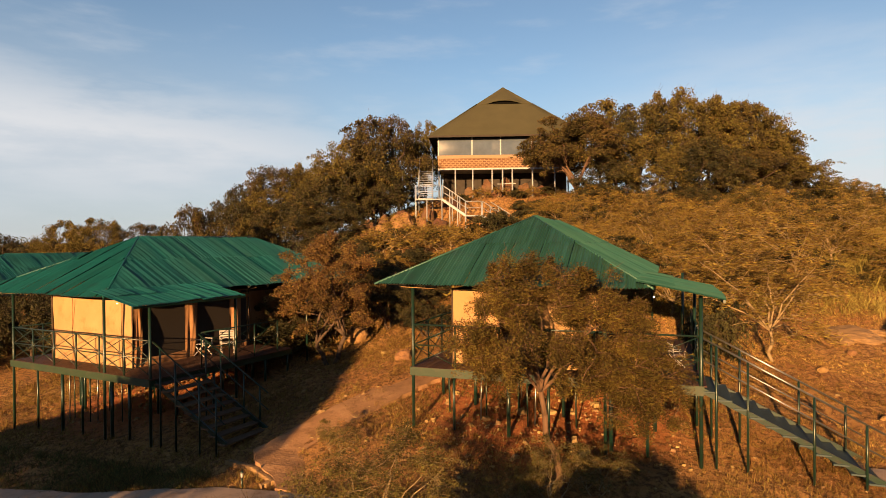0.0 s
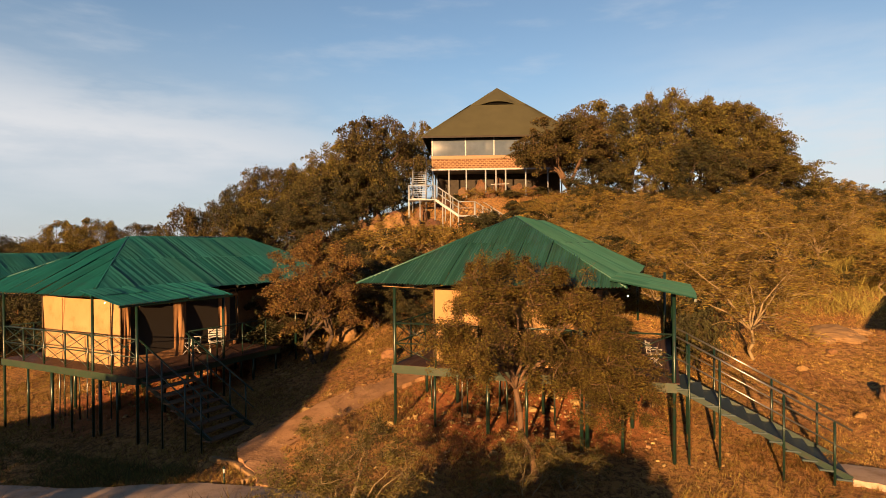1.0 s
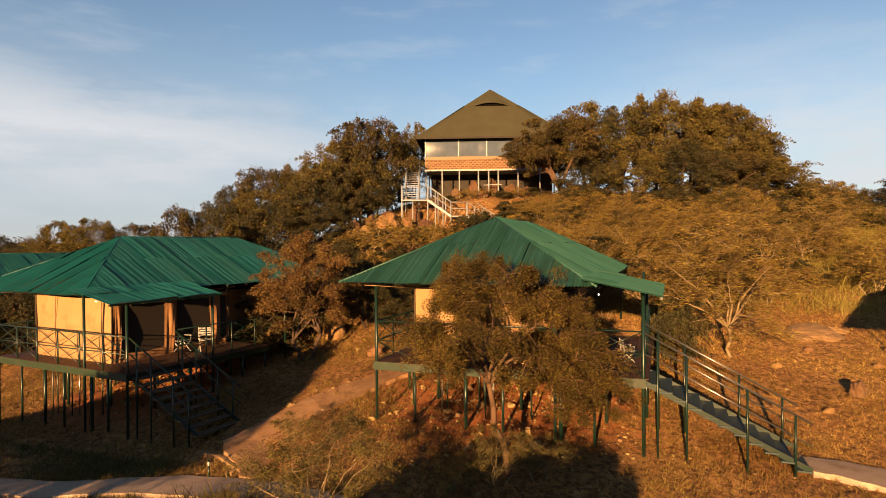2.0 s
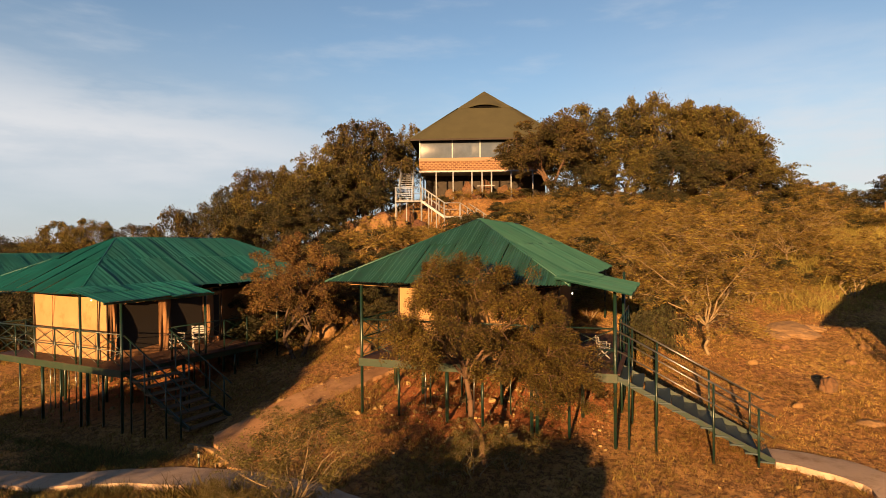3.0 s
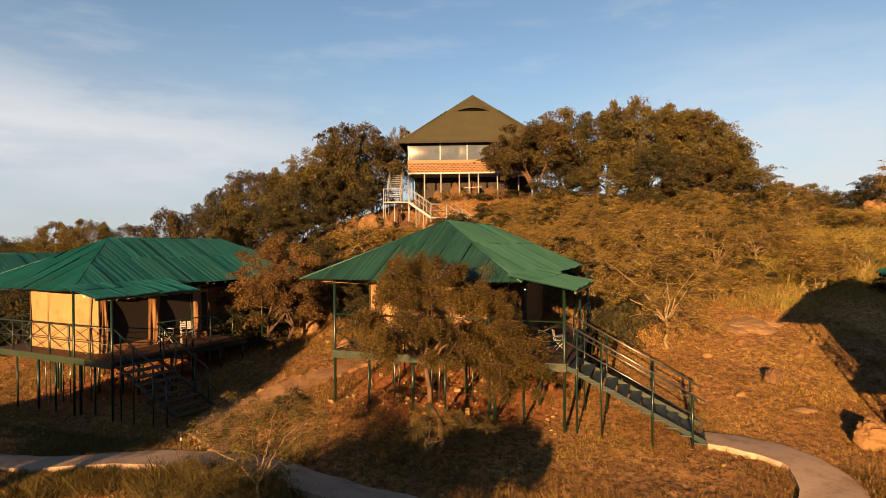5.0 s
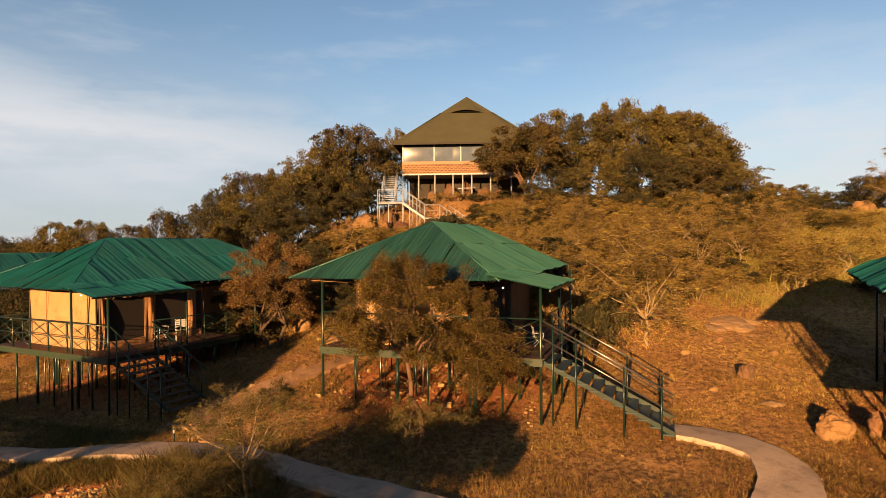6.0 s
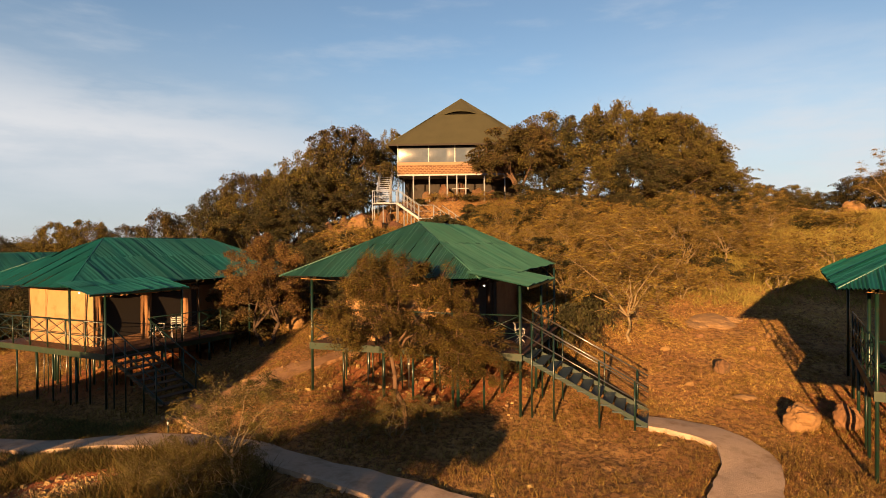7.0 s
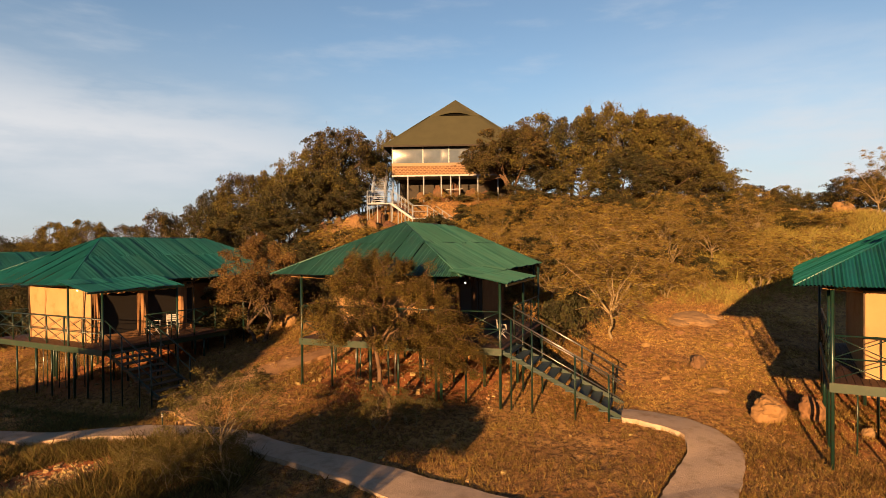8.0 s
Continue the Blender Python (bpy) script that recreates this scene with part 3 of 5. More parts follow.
    for i, (u, v) in enumerate(((0.55, 1.2), (1.5, 0.9), (1.62, 1.0), (2.75, 0.8), (2.9, 0.95), (3.9, 1.1), (1.1, 2.6), (2.2, 2.5), (3.3, 2.7))):
        part("thin_prop", tube(bmesh.new(), (u, v, base(u, v)), (u + 0.03 * math.sin(i * 2.3 + seed), v, -0.16), 0.022, n=6), M_RAILPIPE if i % 3 == 1 else M_GREENSTEEL, tent)
    # deck
    bm = bmesh.new()
    for p, q in (((-0.06, -0.05), (DECK_U + 0.06, -0.05)), ((-0.06, deck_v + 0.05), (DECK_U + 0.06, deck_v + 0.05))):
        bar(bm, (*p, -0.115), (*q, -0.115), 0.05, 0.21)
    for u in (-0.035, DECK_U + 0.035):
        bar(bm, (u, 0, -0.115), (u, deck_v, -0.115), 0.05, 0.21)
    for v in np.arange(1.0, deck_v, 1.2):
        bar(bm, (0, v, -0.13), (DECK_U, v, -0.13), 0.06, 0.14)
    deck = part("deck_frame", bm, M_BEAM, tent, "green painted timber edge beams and joists")
    bm = box(bmesh.new(), (0, 0, 0), (0.138, deck_v + 0.12, 0.03), bevel=0.006)
    first = part("deck_board", bm, M_DECK, deck)
    n = int(DECK_U / 0.145)
    first.matrix_basis = Matrix.Translation((0.07, deck_v / 2, -0.02))
    for k in range(1, n + 1):
        piece("deck_board", first.data, deck, Matrix.Translation((0.07 + k * 0.1452, deck_v / 2 + 0.01 * math.sin(k * 7), -0.02)))
    # canvas room
    cv0, cv1, ch = 0.75, deck_v - 0.3, he - 0.22
    cloth = bmesh.new()
    cloth_wall(cloth, (cu0, cv0, 0.0), (cu1, cv0, 0.0), ch, 48, 14, 0.055, seed, 1)
    part("canvas_front", cloth, M_CANVAS, tent, "cream canvas end wall with soft folds")
    for u in (cu0 + 1.25, cu1 - 0.35):
        bm = bmesh.new()
        for k in range(8):
            tube(bm, (u + 0.015 * math.sin(k * 1.3 + seed), cv0 - 0.12, ch * k / 8), (u + 0.015 * math.sin((k + 1) * 1.3 + seed), cv0 - 0.12, ch * (k + 1) / 8), 0.012, n=5)
        part("canvas_seam", bm, M_BROWNCANVAS, tent, "dark hanging cord on the canvas")
    cloth = cloth_wall(bmesh.new(), (cu0, cv1, 0), (cu0, cv0, 0), ch, 40, 8, 0.03, seed + 7, 1)
    part("canvas_side", cloth, M_CANVAS, tent)
    cloth = cloth_wall(bmesh.new(), (cu1, cv1, 0), (cu0, cv1, 0), ch, 20, 8, 0.03, seed + 8, 1)
    part("canvas_back", cloth, M_CANVAS, tent)
    # long side under the roof: screens between canvas strips, rolled flaps above
    bays = [0.75, 1.05, 2.6, 3.1, 4.5, 5.0, cv1]
    for i, (a, b) in enumerate(zip(bays, bays[1:])):
        if i % 2 == 0:
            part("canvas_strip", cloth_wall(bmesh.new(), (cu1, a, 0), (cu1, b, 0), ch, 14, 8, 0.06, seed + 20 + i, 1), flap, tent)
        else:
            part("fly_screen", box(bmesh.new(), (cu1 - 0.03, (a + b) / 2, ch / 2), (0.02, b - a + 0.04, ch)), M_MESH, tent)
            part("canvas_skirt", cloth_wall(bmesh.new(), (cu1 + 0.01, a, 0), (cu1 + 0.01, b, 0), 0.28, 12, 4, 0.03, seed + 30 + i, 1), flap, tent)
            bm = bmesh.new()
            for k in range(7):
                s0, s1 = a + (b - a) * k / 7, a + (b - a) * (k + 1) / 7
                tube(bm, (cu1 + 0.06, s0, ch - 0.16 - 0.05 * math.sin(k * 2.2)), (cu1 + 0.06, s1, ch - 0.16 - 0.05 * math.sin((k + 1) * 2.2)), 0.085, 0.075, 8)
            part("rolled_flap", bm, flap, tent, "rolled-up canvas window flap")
    bm = bmesh.new()
    box(bm, ((cu0 + cu1) / 2, (cv0 + cv1) / 2, ch + 0.02), (cu1 - cu0 + 0.05, cv1 - cv0 + 0.05, 0.03))
    part("canvas_ceiling", bm, M_CANVAS, tent)
    for k, (u, v) in enumerate(((cu0, cv0), (cu1, cv0), (cu1, 3.1), (cu1, 5.4))):
        part("tent_pole", tube(bmesh.new(), (u, v - 0.03 * (k < 2), 0), (u, v - 0.03 * (k < 2), ch + 0.05), 0.022), M_BARK, tent)
        tube_end = (-0.2, -0.3) if k == 0 else (u + 0.9, v - 0.5)
        part("guy_rope", tube(bmesh.new(), (u, v, ch), (*tube_end, he - 0.08), 0.008, n=4), M_CANVAS, tent)
    back = V - 1.2
    low = min(base(u, v) for u in (0.8, 4.2) for v in (deck_v - 0.2, back))
    part("rear_room", box(bmesh.new(), (2.5, (deck_v - 0.2 + back) / 2, (he - 0.35 + low) / 2), (3.4, back - deck_v + 0.2, he - 0.35 - low), bevel=0.03), M_BROWNCANVAS, tent, "brown canvas wash room behind the tent")
    # railings: front, far side, and the veranda side past the stairs
    railing(tent, (0, 0, 0), (DECK_U, 0, 0), 6)
    railing(tent, (0, 0, 0), (0, deck_v, 0), 6)
    railing(tent, (DECK_U, 1.75, 0), (DECK_U, deck_v - 0.6, 0), 3)
    part("lamp_bulb", bmesh_ball(0.016, (5.75, -0.3, he - 0.2)), M_BULB, tent, "small lit bulb under the eaves")
    if stairs:
        build_stairs(tent, m, z, tread, pipe)
    return tent


def bmesh_ball(r, c, sub=1):
    bm = bmesh.new()
    bmesh.ops.create_icosphere(bm, subdivisions=sub, radius=r, matrix=Matrix.Translation(c))
    return bm


def build_stairs(tent, m, z, tread, pipe):
    """A straight flight along +u from the deck's edge to the ground."""
    v0, v1 = 0.12, 1.6
    foot = m @ Vector((10.0, 0.8, 0))
    drop = z - gz(foot.x, foot.y) - 0.05
    n = round(drop / 0.165)
    rise, go = drop / n, 0.305
    run = go * n
    st = part("stair_stringer", bar(bmesh.new(), (DECK_U, v0, -0.12), (DECK_U + run, v0, -drop + 0.02), 0.05, 0.12), M_GREENSTEEL, tent)
    part("stair_stringer", bar(bmesh.new(), (DECK_U, v1, -0.12), (DECK_U + run, v1, -drop + 0.02), 0.05, 0.12), M_GREENSTEEL, tent)
    for k in range(1, n + 1):
        bm = box(bmesh.new(), (DECK_U + go * (k - 0.5) + 0.02, (v0 + v1) / 2, -rise * k + 0.0), (0.29, v1 - v0 + 0.1, 0.045), bevel=0.008)
        part("stair_tread", bm, tread, tent)
    for side, v in enumerate((v0 - 0.04, v1 + 0.04)):
        for h, r in ((1.02, 0.024), (0.55, 0.018)):
            part("stair_rail", tube(bmesh.new(), (DECK_U, v, h), (DECK_U + run, v, h - drop), r), pipe, tent)
        for k in (1, n // 3, 2 * n // 3, n - 1):
            u = DECK_U + go * k
            top = 1.02 - drop * k / n
            w = m @ Vector((u, v, 0))
            part("stair_post", tube(bmesh.new(), (u, v, gz(w.x, w.y) - z - 0.08), (u, v, top), 0.026), M_GREENSTEEL, tent)


TENT_C = build_tent(-0.767, 15.375, 3.427, -20.04, 2.1, "safari tent on green steel stilts with a faded green sheet roof", 11, roof_mat=M_FADEDROOF, flap=M_SHADEDCANVAS)
TENT_L = build_tent(-14.05, 19.9, 2.83, -27.5, 2.27, "safari tent on stilts with dark green roof, canvas flaps rolled up", 37, cu0=0.9, cu1=4.95, tread=M_BROWNTREAD, deck_v=5.6, pipe=M_GREENSTEEL)
TENT_R = build_tent(12.62, 9.03, 3.30, -30.1, 2.20, "safari tent on green stilts beside red boulders", 53, stairs=False, eave=0.75, cu0=0.65, side_post=1.6, roof_v=9.0)
TENT_B = build_tent(-27.0, 31.5, 2.2, -30.0, 2.2, "farther safari tent with a green sheet roof", 71, stairs=False)


# ---- lodge on the hill ----
def build_lodge():
    x0, y0, z0, yaw = -0.35, 47.35, 12.35, -3.0          # front left corner at floor level
    m = pose(x0, y0, z0, 0, 0, yaw)
    W, D, wall, he = 10.6, 10.4, 1.0, 2.45
    lodge = thing("lodge", m, "stilted lodge with an olive pyramid roof and brick parapet", "lodge")

    def base(u, v):
        w = m @ Vector((u, v, 0))
        return gz(w.x, w.y) - z0 - 0.15

    # roof: lower hip and the gablet above it
    o, ht, hg = 0.65, 7.5, 5.6
    cu, cv = W / 2, D / 2
    k = (hg - he) / (ht - he)
    bm = bmesh.new()
    ring = [Vector((-o, -o, he)), Vector((W + o, -o, he)), Vector((W + o, D + o, he)), Vector((-o, D + o, he))]
    apex = Vector((cu, cv, ht))
    n = 10
    for a, b in zip(ring, ring[1:] + ring[:1]):
        prev = None
        for j in range(n + 1):
            t = j / n * k
            c = [a.lerp(b, i / n) for i in range(n + 1)]
            row = []
            for i, p in enumerate(c):
                q = p.lerp(apex, t)
                q.z -= 0.03 * math.sin(math.pi * i / n) * (1 - t)
                row.append(bm.verts.new(q))
            if prev:
                for i in range(n):
                    bm.faces.new((prev[i], prev[i + 1], row[i + 1], row[i])).smooth = True
            prev = row
    bmesh.ops.remove_doubles(bm, verts=bm.verts, dist=0.002)
    roof = part("roof", bm, M_LODGEROOF, lodge, "olive green canvas hip roof")
    bm = bmesh.new()
    cap = [r.lerp(apex, k - 0.012) + Vector((0, 0, 0.03)) for r in ring]
    tip = bm.verts.new(apex + Vector((0, 0, 0.03)))
    for a, b in zip(cap, cap[1:] + cap[:1]):
        vs = []
        for i in range(13):
            p = a.lerp(b, i / 12)
            p.z += 0.62 * max(0.0, math.sin(math.pi * i / 12) - 0.45)
            vs.append(bm.verts.new(p))
        for i in range(12):
            bm.faces.new((vs[i], vs[i + 1], tip))
    bmesh.ops.remove_doubles(bm, verts=bm.verts, dist=0.002)
    bmesh.ops.solidify(bm, geom=bm.faces[:], thickness=0.05)
    part("gablet_cap", bm, M_LODGEROOF, roof, "raised roof cap with a ventilation slit")
    # black sheets under the cap, standing in for the slit's dark inside
    bm = bmesh.new()
    tops = [r.lerp(apex, k + 0.004) for r in ring]
    for a, b in zip(tops, tops[1:] + tops[:1]):
        p, q = a.lerp(b, 0.14), a.lerp(b, 0.86)
        c = [bm.verts.new(w) for w in (p, q, q.lerp(apex, 0.12), p.lerp(apex, 0.12))]
        bm.faces.new(c)
    part("roof_vent", bm, M_VENT, roof, "black sheet for the dark inside the ventilation slit")
    bm = bmesh.new()
    for a, b in zip(ring, ring[1:] + ring[:1]):
        bar(bm, a - Vector((0, 0, 0.08)), b - Vector((0, 0, 0.08)), 0.06, 0.14)
    part("eave_board", bm, M_DARKIN, roof)
    for r in ring:
        part("hip_cap", tube(bmesh.new(), r, r.lerp(apex, k), 0.05, n=6), M_LODGEROOF, roof)
    # floor
    part("floor_slab", box(bmesh.new(), (cu, cv, -0.06), (W, D, 0.12)), M_WHITESTEEL, lodge, "white painted floor edge beam")
    # parapets, plain on the far sides
    part("parapet_core", box(bmesh.new(), (cu, 0.06, wall / 2 + 0.0), (W, 0.12, wall)), M_MORTAR, lodge)
    for c, s in (((0.06, cv, wall / 2), (0.12, D - 0.3, wall)), ((W - 0.06, cv, wall / 2), (0.12, D - 0.3, wall)), ((cu, D - 0.06, wall / 2), (W, 0.12, wall))):
        part("parapet", box(bmesh.new(), c, s), M_MORTAR, lodge)
    part("parapet_cap", box(bmesh.new(), (cu, -0.02, wall - 0.13), (W + 0.04, 0.09, 0.27), bevel=0.01), M_PLANKWOOD, lodge, "smooth plastered band above the bricks")
    first = part("brick", box(bmesh.new(), (0, 0, 0), (0.23, 0.03, 0.085), bevel=0.006), M_BRICK, lodge)
    first.matrix_basis = Matrix.Translation((0.2, -0.012, 0.09))
    for r in range(5):
        for c in range(32):
            if r + c == 0:
                continue
            u = 0.2 + c * 0.325 + (0.16 if r % 2 else 0)
            if u < W - 0.1:
                piece("brick", first.data, lodge, Matrix.Translation((u, -0.012 + 0.006 * math.sin(c * 5 + r * 3), 0.09 + r * 0.142)))
    # white frame and clear blinds
    stops = [0.0, 2.65, 4.85, 7.2, 9.0, W]
    for i, u in enumerate(stops):
        part("wall_post", box(bmesh.new(), (min(max(u, 0.05), W - 0.05), 0.05, (wall + he) / 2), (0.1, 0.1, he - wall)), M_WHITESTEEL, lodge)
    for i, (a, b) in enumerate(zip(stops, stops[1:])):
        bm = bmesh.new()
        cols, rows = 16, 8
        vs = [[bm.verts.new((a + 0.05 + (b - a - 0.1) * s / cols, 0.06 - 0.03 * math.sin(math.pi * t / rows) * (0.4 + abs(math.sin(3.1 * s / cols + i))) , wall + (he - wall - 0.12) * t / rows)) for s in range(cols + 1)] for t in range(rows + 1)]
        for t in range(rows):
            for s in range(cols):
                bm.faces.new((vs[t][s], vs[t][s + 1], vs[t + 1][s + 1], vs[t + 1][s])).smooth = True
        part("window_blind", bm, M_PLASTIC, lodge, "sagging clear plastic window blind")
    for v in np.linspace(0.05, D - 0.05, 5):
        for u in (0.05, W - 0.05):
            part("wall_post", box(bmesh.new(), (u, v + 0.001, (wall + he) / 2), (0.1, 0.1, he - wall)), M_WHITESTEEL, lodge)
    part("side_blind", box(bmesh.new(), (0.05, cv, (wall + he) / 2 - 0.06), (0.02, D - 0.4, he - wall - 0.12)), M_PLASTIC, lodge)
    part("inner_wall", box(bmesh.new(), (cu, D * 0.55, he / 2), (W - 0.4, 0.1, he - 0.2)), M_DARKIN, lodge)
    # stilts
    for u in (0.08, 1.35, 2.7, 4.2, 5.0, 5.75, 7.3, 9.0, W - 0.08):
        part("stilt", tube(bmesh.new(), (u, 0.08, base(u, 0.08)), (u, 0.08, -0.12), 0.06, n=8), M_WHITESTEEL, lodge)
    for u in (0.08, 2.7, 5.3, 8.0, W - 0.08):
        for v in (3.4, 6.8, D - 0.1):
            part("stilt", tube(bmesh.new(), (u, v, base(u, v)), (u, v, -0.12), 0.06, n=8), M_WHITESTEEL, lodge)
    part("cross_bar", bar(bmesh.new(), (4.6, 0.02, -1.25), (6.0, 0.02, -1.22), 0.05), M_WHITESTEEL, lodge)
    # back wall pulled forward, its dark colour stands in for underfloor shade
    part("underfloor_shade_wall", box(bmesh.new(), (cu, 2.9, -1.3), (W - 0.6, 0.15, 2.5)), M_DARKIN, lodge, "dark wall under the floor, its colour holding the shade there")
    return lodge


build_lodge()


def build_hill_stairs():
    """Two flights with landings in white steel, from the slope up to the lodge."""
    st = thing("hill_stairs", pose(0, 0, 0), "white steel staircase with landings climbing to the lodge", "staircase")
    top = (-1.9, -0.05, 42.6, 43.9, 9.62)     # landing: x from, to, y from, to, z
    x0, x1, y0, y1, zl = top
    part("landing", box(bmesh.new(), ((x0 + x1) / 2, (y0 + y1) / 2, zl), (x1 - x0, y1 - y0, 0.08)), M_WHITESTEEL, st)
    low = (1.6, 2.75, 42.3, 43.3, 8.45)
    a0, a1, b0, b1, zz = low
    part("landing", box(bmesh.new(), ((a0 + a1) / 2, (b0 + b1) / 2, zz), (a1 - a0, b1 - b0, 0.08)), M_WHITESTEEL, st)

    def post(x, y, z):
        part("post", tube(bmesh.new(), (x, y, gz(x, y) - 0.15), (x, y, z), 0.038, n=6), M_WHITESTEEL, st)

    def rail(p, q):
        for h, r in ((1.0, 0.028), (0.55, 0.018)):
            part("rail", tube(bmesh.new(), Vector(p) + Vector((0, 0, h)), Vector(q) + Vector((0, 0, h)), r, n=6), M_WHITESTEEL, st)

    for x in (x0, x1):
        for y in (y0, y1):
            post(x, y, zl + 1.0)
    for x in (a0, a1):
        for y in (b0, b1):
            post(x, y, zz + 1.0)
    post(-1.1, y0, zl + 0.0)
    rail((x0, y0, zl), (x1, y0, zl))
    rail((x0, y0, zl), (x0, y1, zl))
    rail((a0, b0, zz), (a1, b0, zz))

    def flight(p, q, w, n):
        p, q = Vector(p), Vector(q)
        d = q - p
        side = Vector((-d.y, d.x, 0)).normalized() * w
        for s in (Vector((0, 0, 0)), side):
            part("stringer", bar(bmesh.new(), p + s, q + s, 0.05, 0.16), M_WHITESTEEL, st)
            rail(p + s, q + s)
        for k in range(1, n):
            c = p.lerp(q, k / n) + side / 2
            turn = Matrix.Rotation(math.atan2(d.y, d.x), 3, "Z")
            part("tread", box(bmesh.new(), c, (0.27, w, 0.04), turn), M_WHITESTEEL, st)
        for k in (0.33, 0.66):
            for s in (Vector((0, 0, 0)), side):
                c = p.lerp(q, k) + s
                post(c.x, c.y, c.z + 1.0)

    flight((x1, y0 + 0.02, zl), (a0, b0 + 0.02, zz), 1.05, 11)
    flight((a1, b0 + 0.02, zz), (4.3, 41.0, gz(4.3, 41.0) + 0.1), 1.0, 6)
    flight((-0.75, y1, zl), (-0.75, 47.6, 12.3), 1.0, 14)


build_hill_stairs()


# ---- plants ----
def leaf_cloud(name, centres, radii, counts, size, mat, seed, droop=0.0, slim=0.45, level=0.6):
    """Many small folded leaves in clumps, as one mesh."""
    rng = np.random.default_rng(seed)
    c = np.repeat(np.asarray(centres), counts, axis=0)
    r = np.repeat(np.asarray(radii), counts, axis=0)
    n = len(c)
    d = rng.normal(0, 1, (n, 3))
    d /= np.linalg.norm(d, axis=1)[:, None]
    p = c + d * r * (rng.random(n) ** 0.45)[:, None]
    p[:, 2] -= droop * rng.random(n)
    a = rng.normal(0, 1, (n, 3)); a[:, 2] *= level
    a /= np.linalg.norm(a, axis=1)[:, None]
    b = np.cross(a, rng.normal(0, 1, (n, 3)))
    b /= np.linalg.norm(b, axis=1)[:, None]
    s = size * rng.uniform(0.6, 1.35, n)[:, None]
    v = np.stack([p - a * s * 0.5, p + b * s * slim * 0.5, p + a * s * 0.5, p - b * s * slim * 0.5], 1).reshape(-1, 3)
    f = np.arange(4 * n).reshape(-1, 4)
    return mesh_of(name, v.tolist(), f.tolist(), mat)


def limb(bm, pts, r0, r1, n=6):
    for i, (a, b) in enumerate(zip(pts, pts[1:])):
        k, q = i / (len(pts) - 1), (i + 1) / (len(pts) - 1)
        tube(bm, a, b, r0 + (r1 - r0) * k, r0 + (r1 - r0) * q, n)


def bent(p, q, rng, wob, n=5, sag=0.0):
    p, q = Vector(p), Vector(q)
    out = []
    for i in range(n + 1):
        t = i / n
        w = wob * math.sin(math.pi * t)
        out.append(p.lerp(q, t) + Vector((rng.uniform(-w, w), rng.uniform(-w, w), rng.uniform(-w, w) * 0.6 + sag * math.sin(math.pi * t))))
    return out


def make_tree(name, label, category, group, height, width, trunk_r, fork, clumps, clump_r, leaves, leaf, mat, bark, seed,
              low=0.3, trunks=1, lean=0.0, slim=0.45, core=0.35, droop=0.0, twigs=2, level=0.6, extra=None, sprays=0, m=None):
    """A tapered trunk with limbs and twigs, and a crown of small leaves in uneven clumps with gaps."""
    rng = random.Random(seed)
    tree = thing(name, m or Matrix(), label, category, group)
    bm = bmesh.new()
    nodes = []
    tops = []
    for t in range(trunks):
        ang = 6.28 * t / trunks + rng.uniform(0, 1)
        off = Vector((math.cos(ang), math.sin(ang), 0)) * (0.04 * (trunks > 1))
        f = Vector((lean + 0.5 * (trunks > 1) * math.cos(ang), 0.5 * (trunks > 1) * math.sin(ang), fork * height * rng.uniform(0.85, 1.1)))
        pts = bent(off + Vector((0, 0, -0.2)), f, rng, 0.06 * height * 0.3, 5)
        limb(bm, pts, trunk_r, trunk_r * 0.7, 8)
        tops.append(pts[-1])
        nodes.append(pts[-1])
    mid = height * (low + 1) / 2
    centres, radii = [], []
    lobes = [(rng.uniform(0, 6.28), rng.uniform(0.72, 1.12), rng.uniform(-0.2, 0.25)) for _ in range(7)]
    tries = 0
    while len(centres) < clumps and tries < clumps * 30:
        tries += 1
        a = rng.uniform(0, 6.28)
        el = math.asin(rng.uniform(-0.55, 1))
        rad = (core + (1 - core) * rng.random() ** 0.5)
        lob = max(0.55, 1 + sum(0.20 * k * math.cos(a - p) for p, k, _ in lobes[:3]) * 0.6 + 0.16 * math.sin(3 * a + lobes[3][0]) + 0.12 * math.sin(5 * el + lobes[4][0]))
        x, y = math.cos(a) * math.cos(el) * rad * width / 2 * lob, math.sin(a) * math.cos(el) * rad * width / 2 * lob
        z = mid + math.sin(el) * rad * (height - mid) * (1 if el > 0 else 0.9) * (0.85 + 0.15 * lob)
        centres.append((x + lean * 1.3, y, max(z, low * height * 0.6)))
        radii.append(clump_r * rng.uniform(0.55, 1.3))
    up = (height - mid) / (max(c[2] + 0.5 * clump_r for c in centres) - mid)
    centres = [(x, y, mid + (z - mid) * up if z > mid else z) for x, y, z in centres]
    if extra:
        ex, ey, ez, er, en = extra
        for _ in range(en):
            centres.append((rng.gauss(ex, er), rng.gauss(ey, er * 0.7), rng.gauss(ez, er * 0.8)))
            radii.append(clump_r * rng.uniform(0.55, 1.2))
    limbs = max(4, min(9, clumps // 9))
    picks = sorted(centres, key=lambda c: rng.random())[:limbs]
    for c in picks:
        s = rng.choice(tops)
        pts = bent(s, Vector(s).lerp(Vector(c), 0.9), rng, 0.07 * width * 0.4, 6, 0.05 * height)
        limb(bm, pts, trunk_r * 0.55, trunk_r * 0.14, 6)
        nodes += pts[1:]
    for c in sorted(centres, key=lambda c: (Vector(c) - tops[0]).length):
        c = Vector(c)
        near = min(nodes, key=lambda p: (p - c).length + 0.4 * max(0, p.z - c.z))
        pts = bent(near, c, rng, 0.08 * (c - near).length, 3)
        limb(bm, pts, trunk_r * 0.16, trunk_r * 0.05, 4)
        nodes += pts[2:]
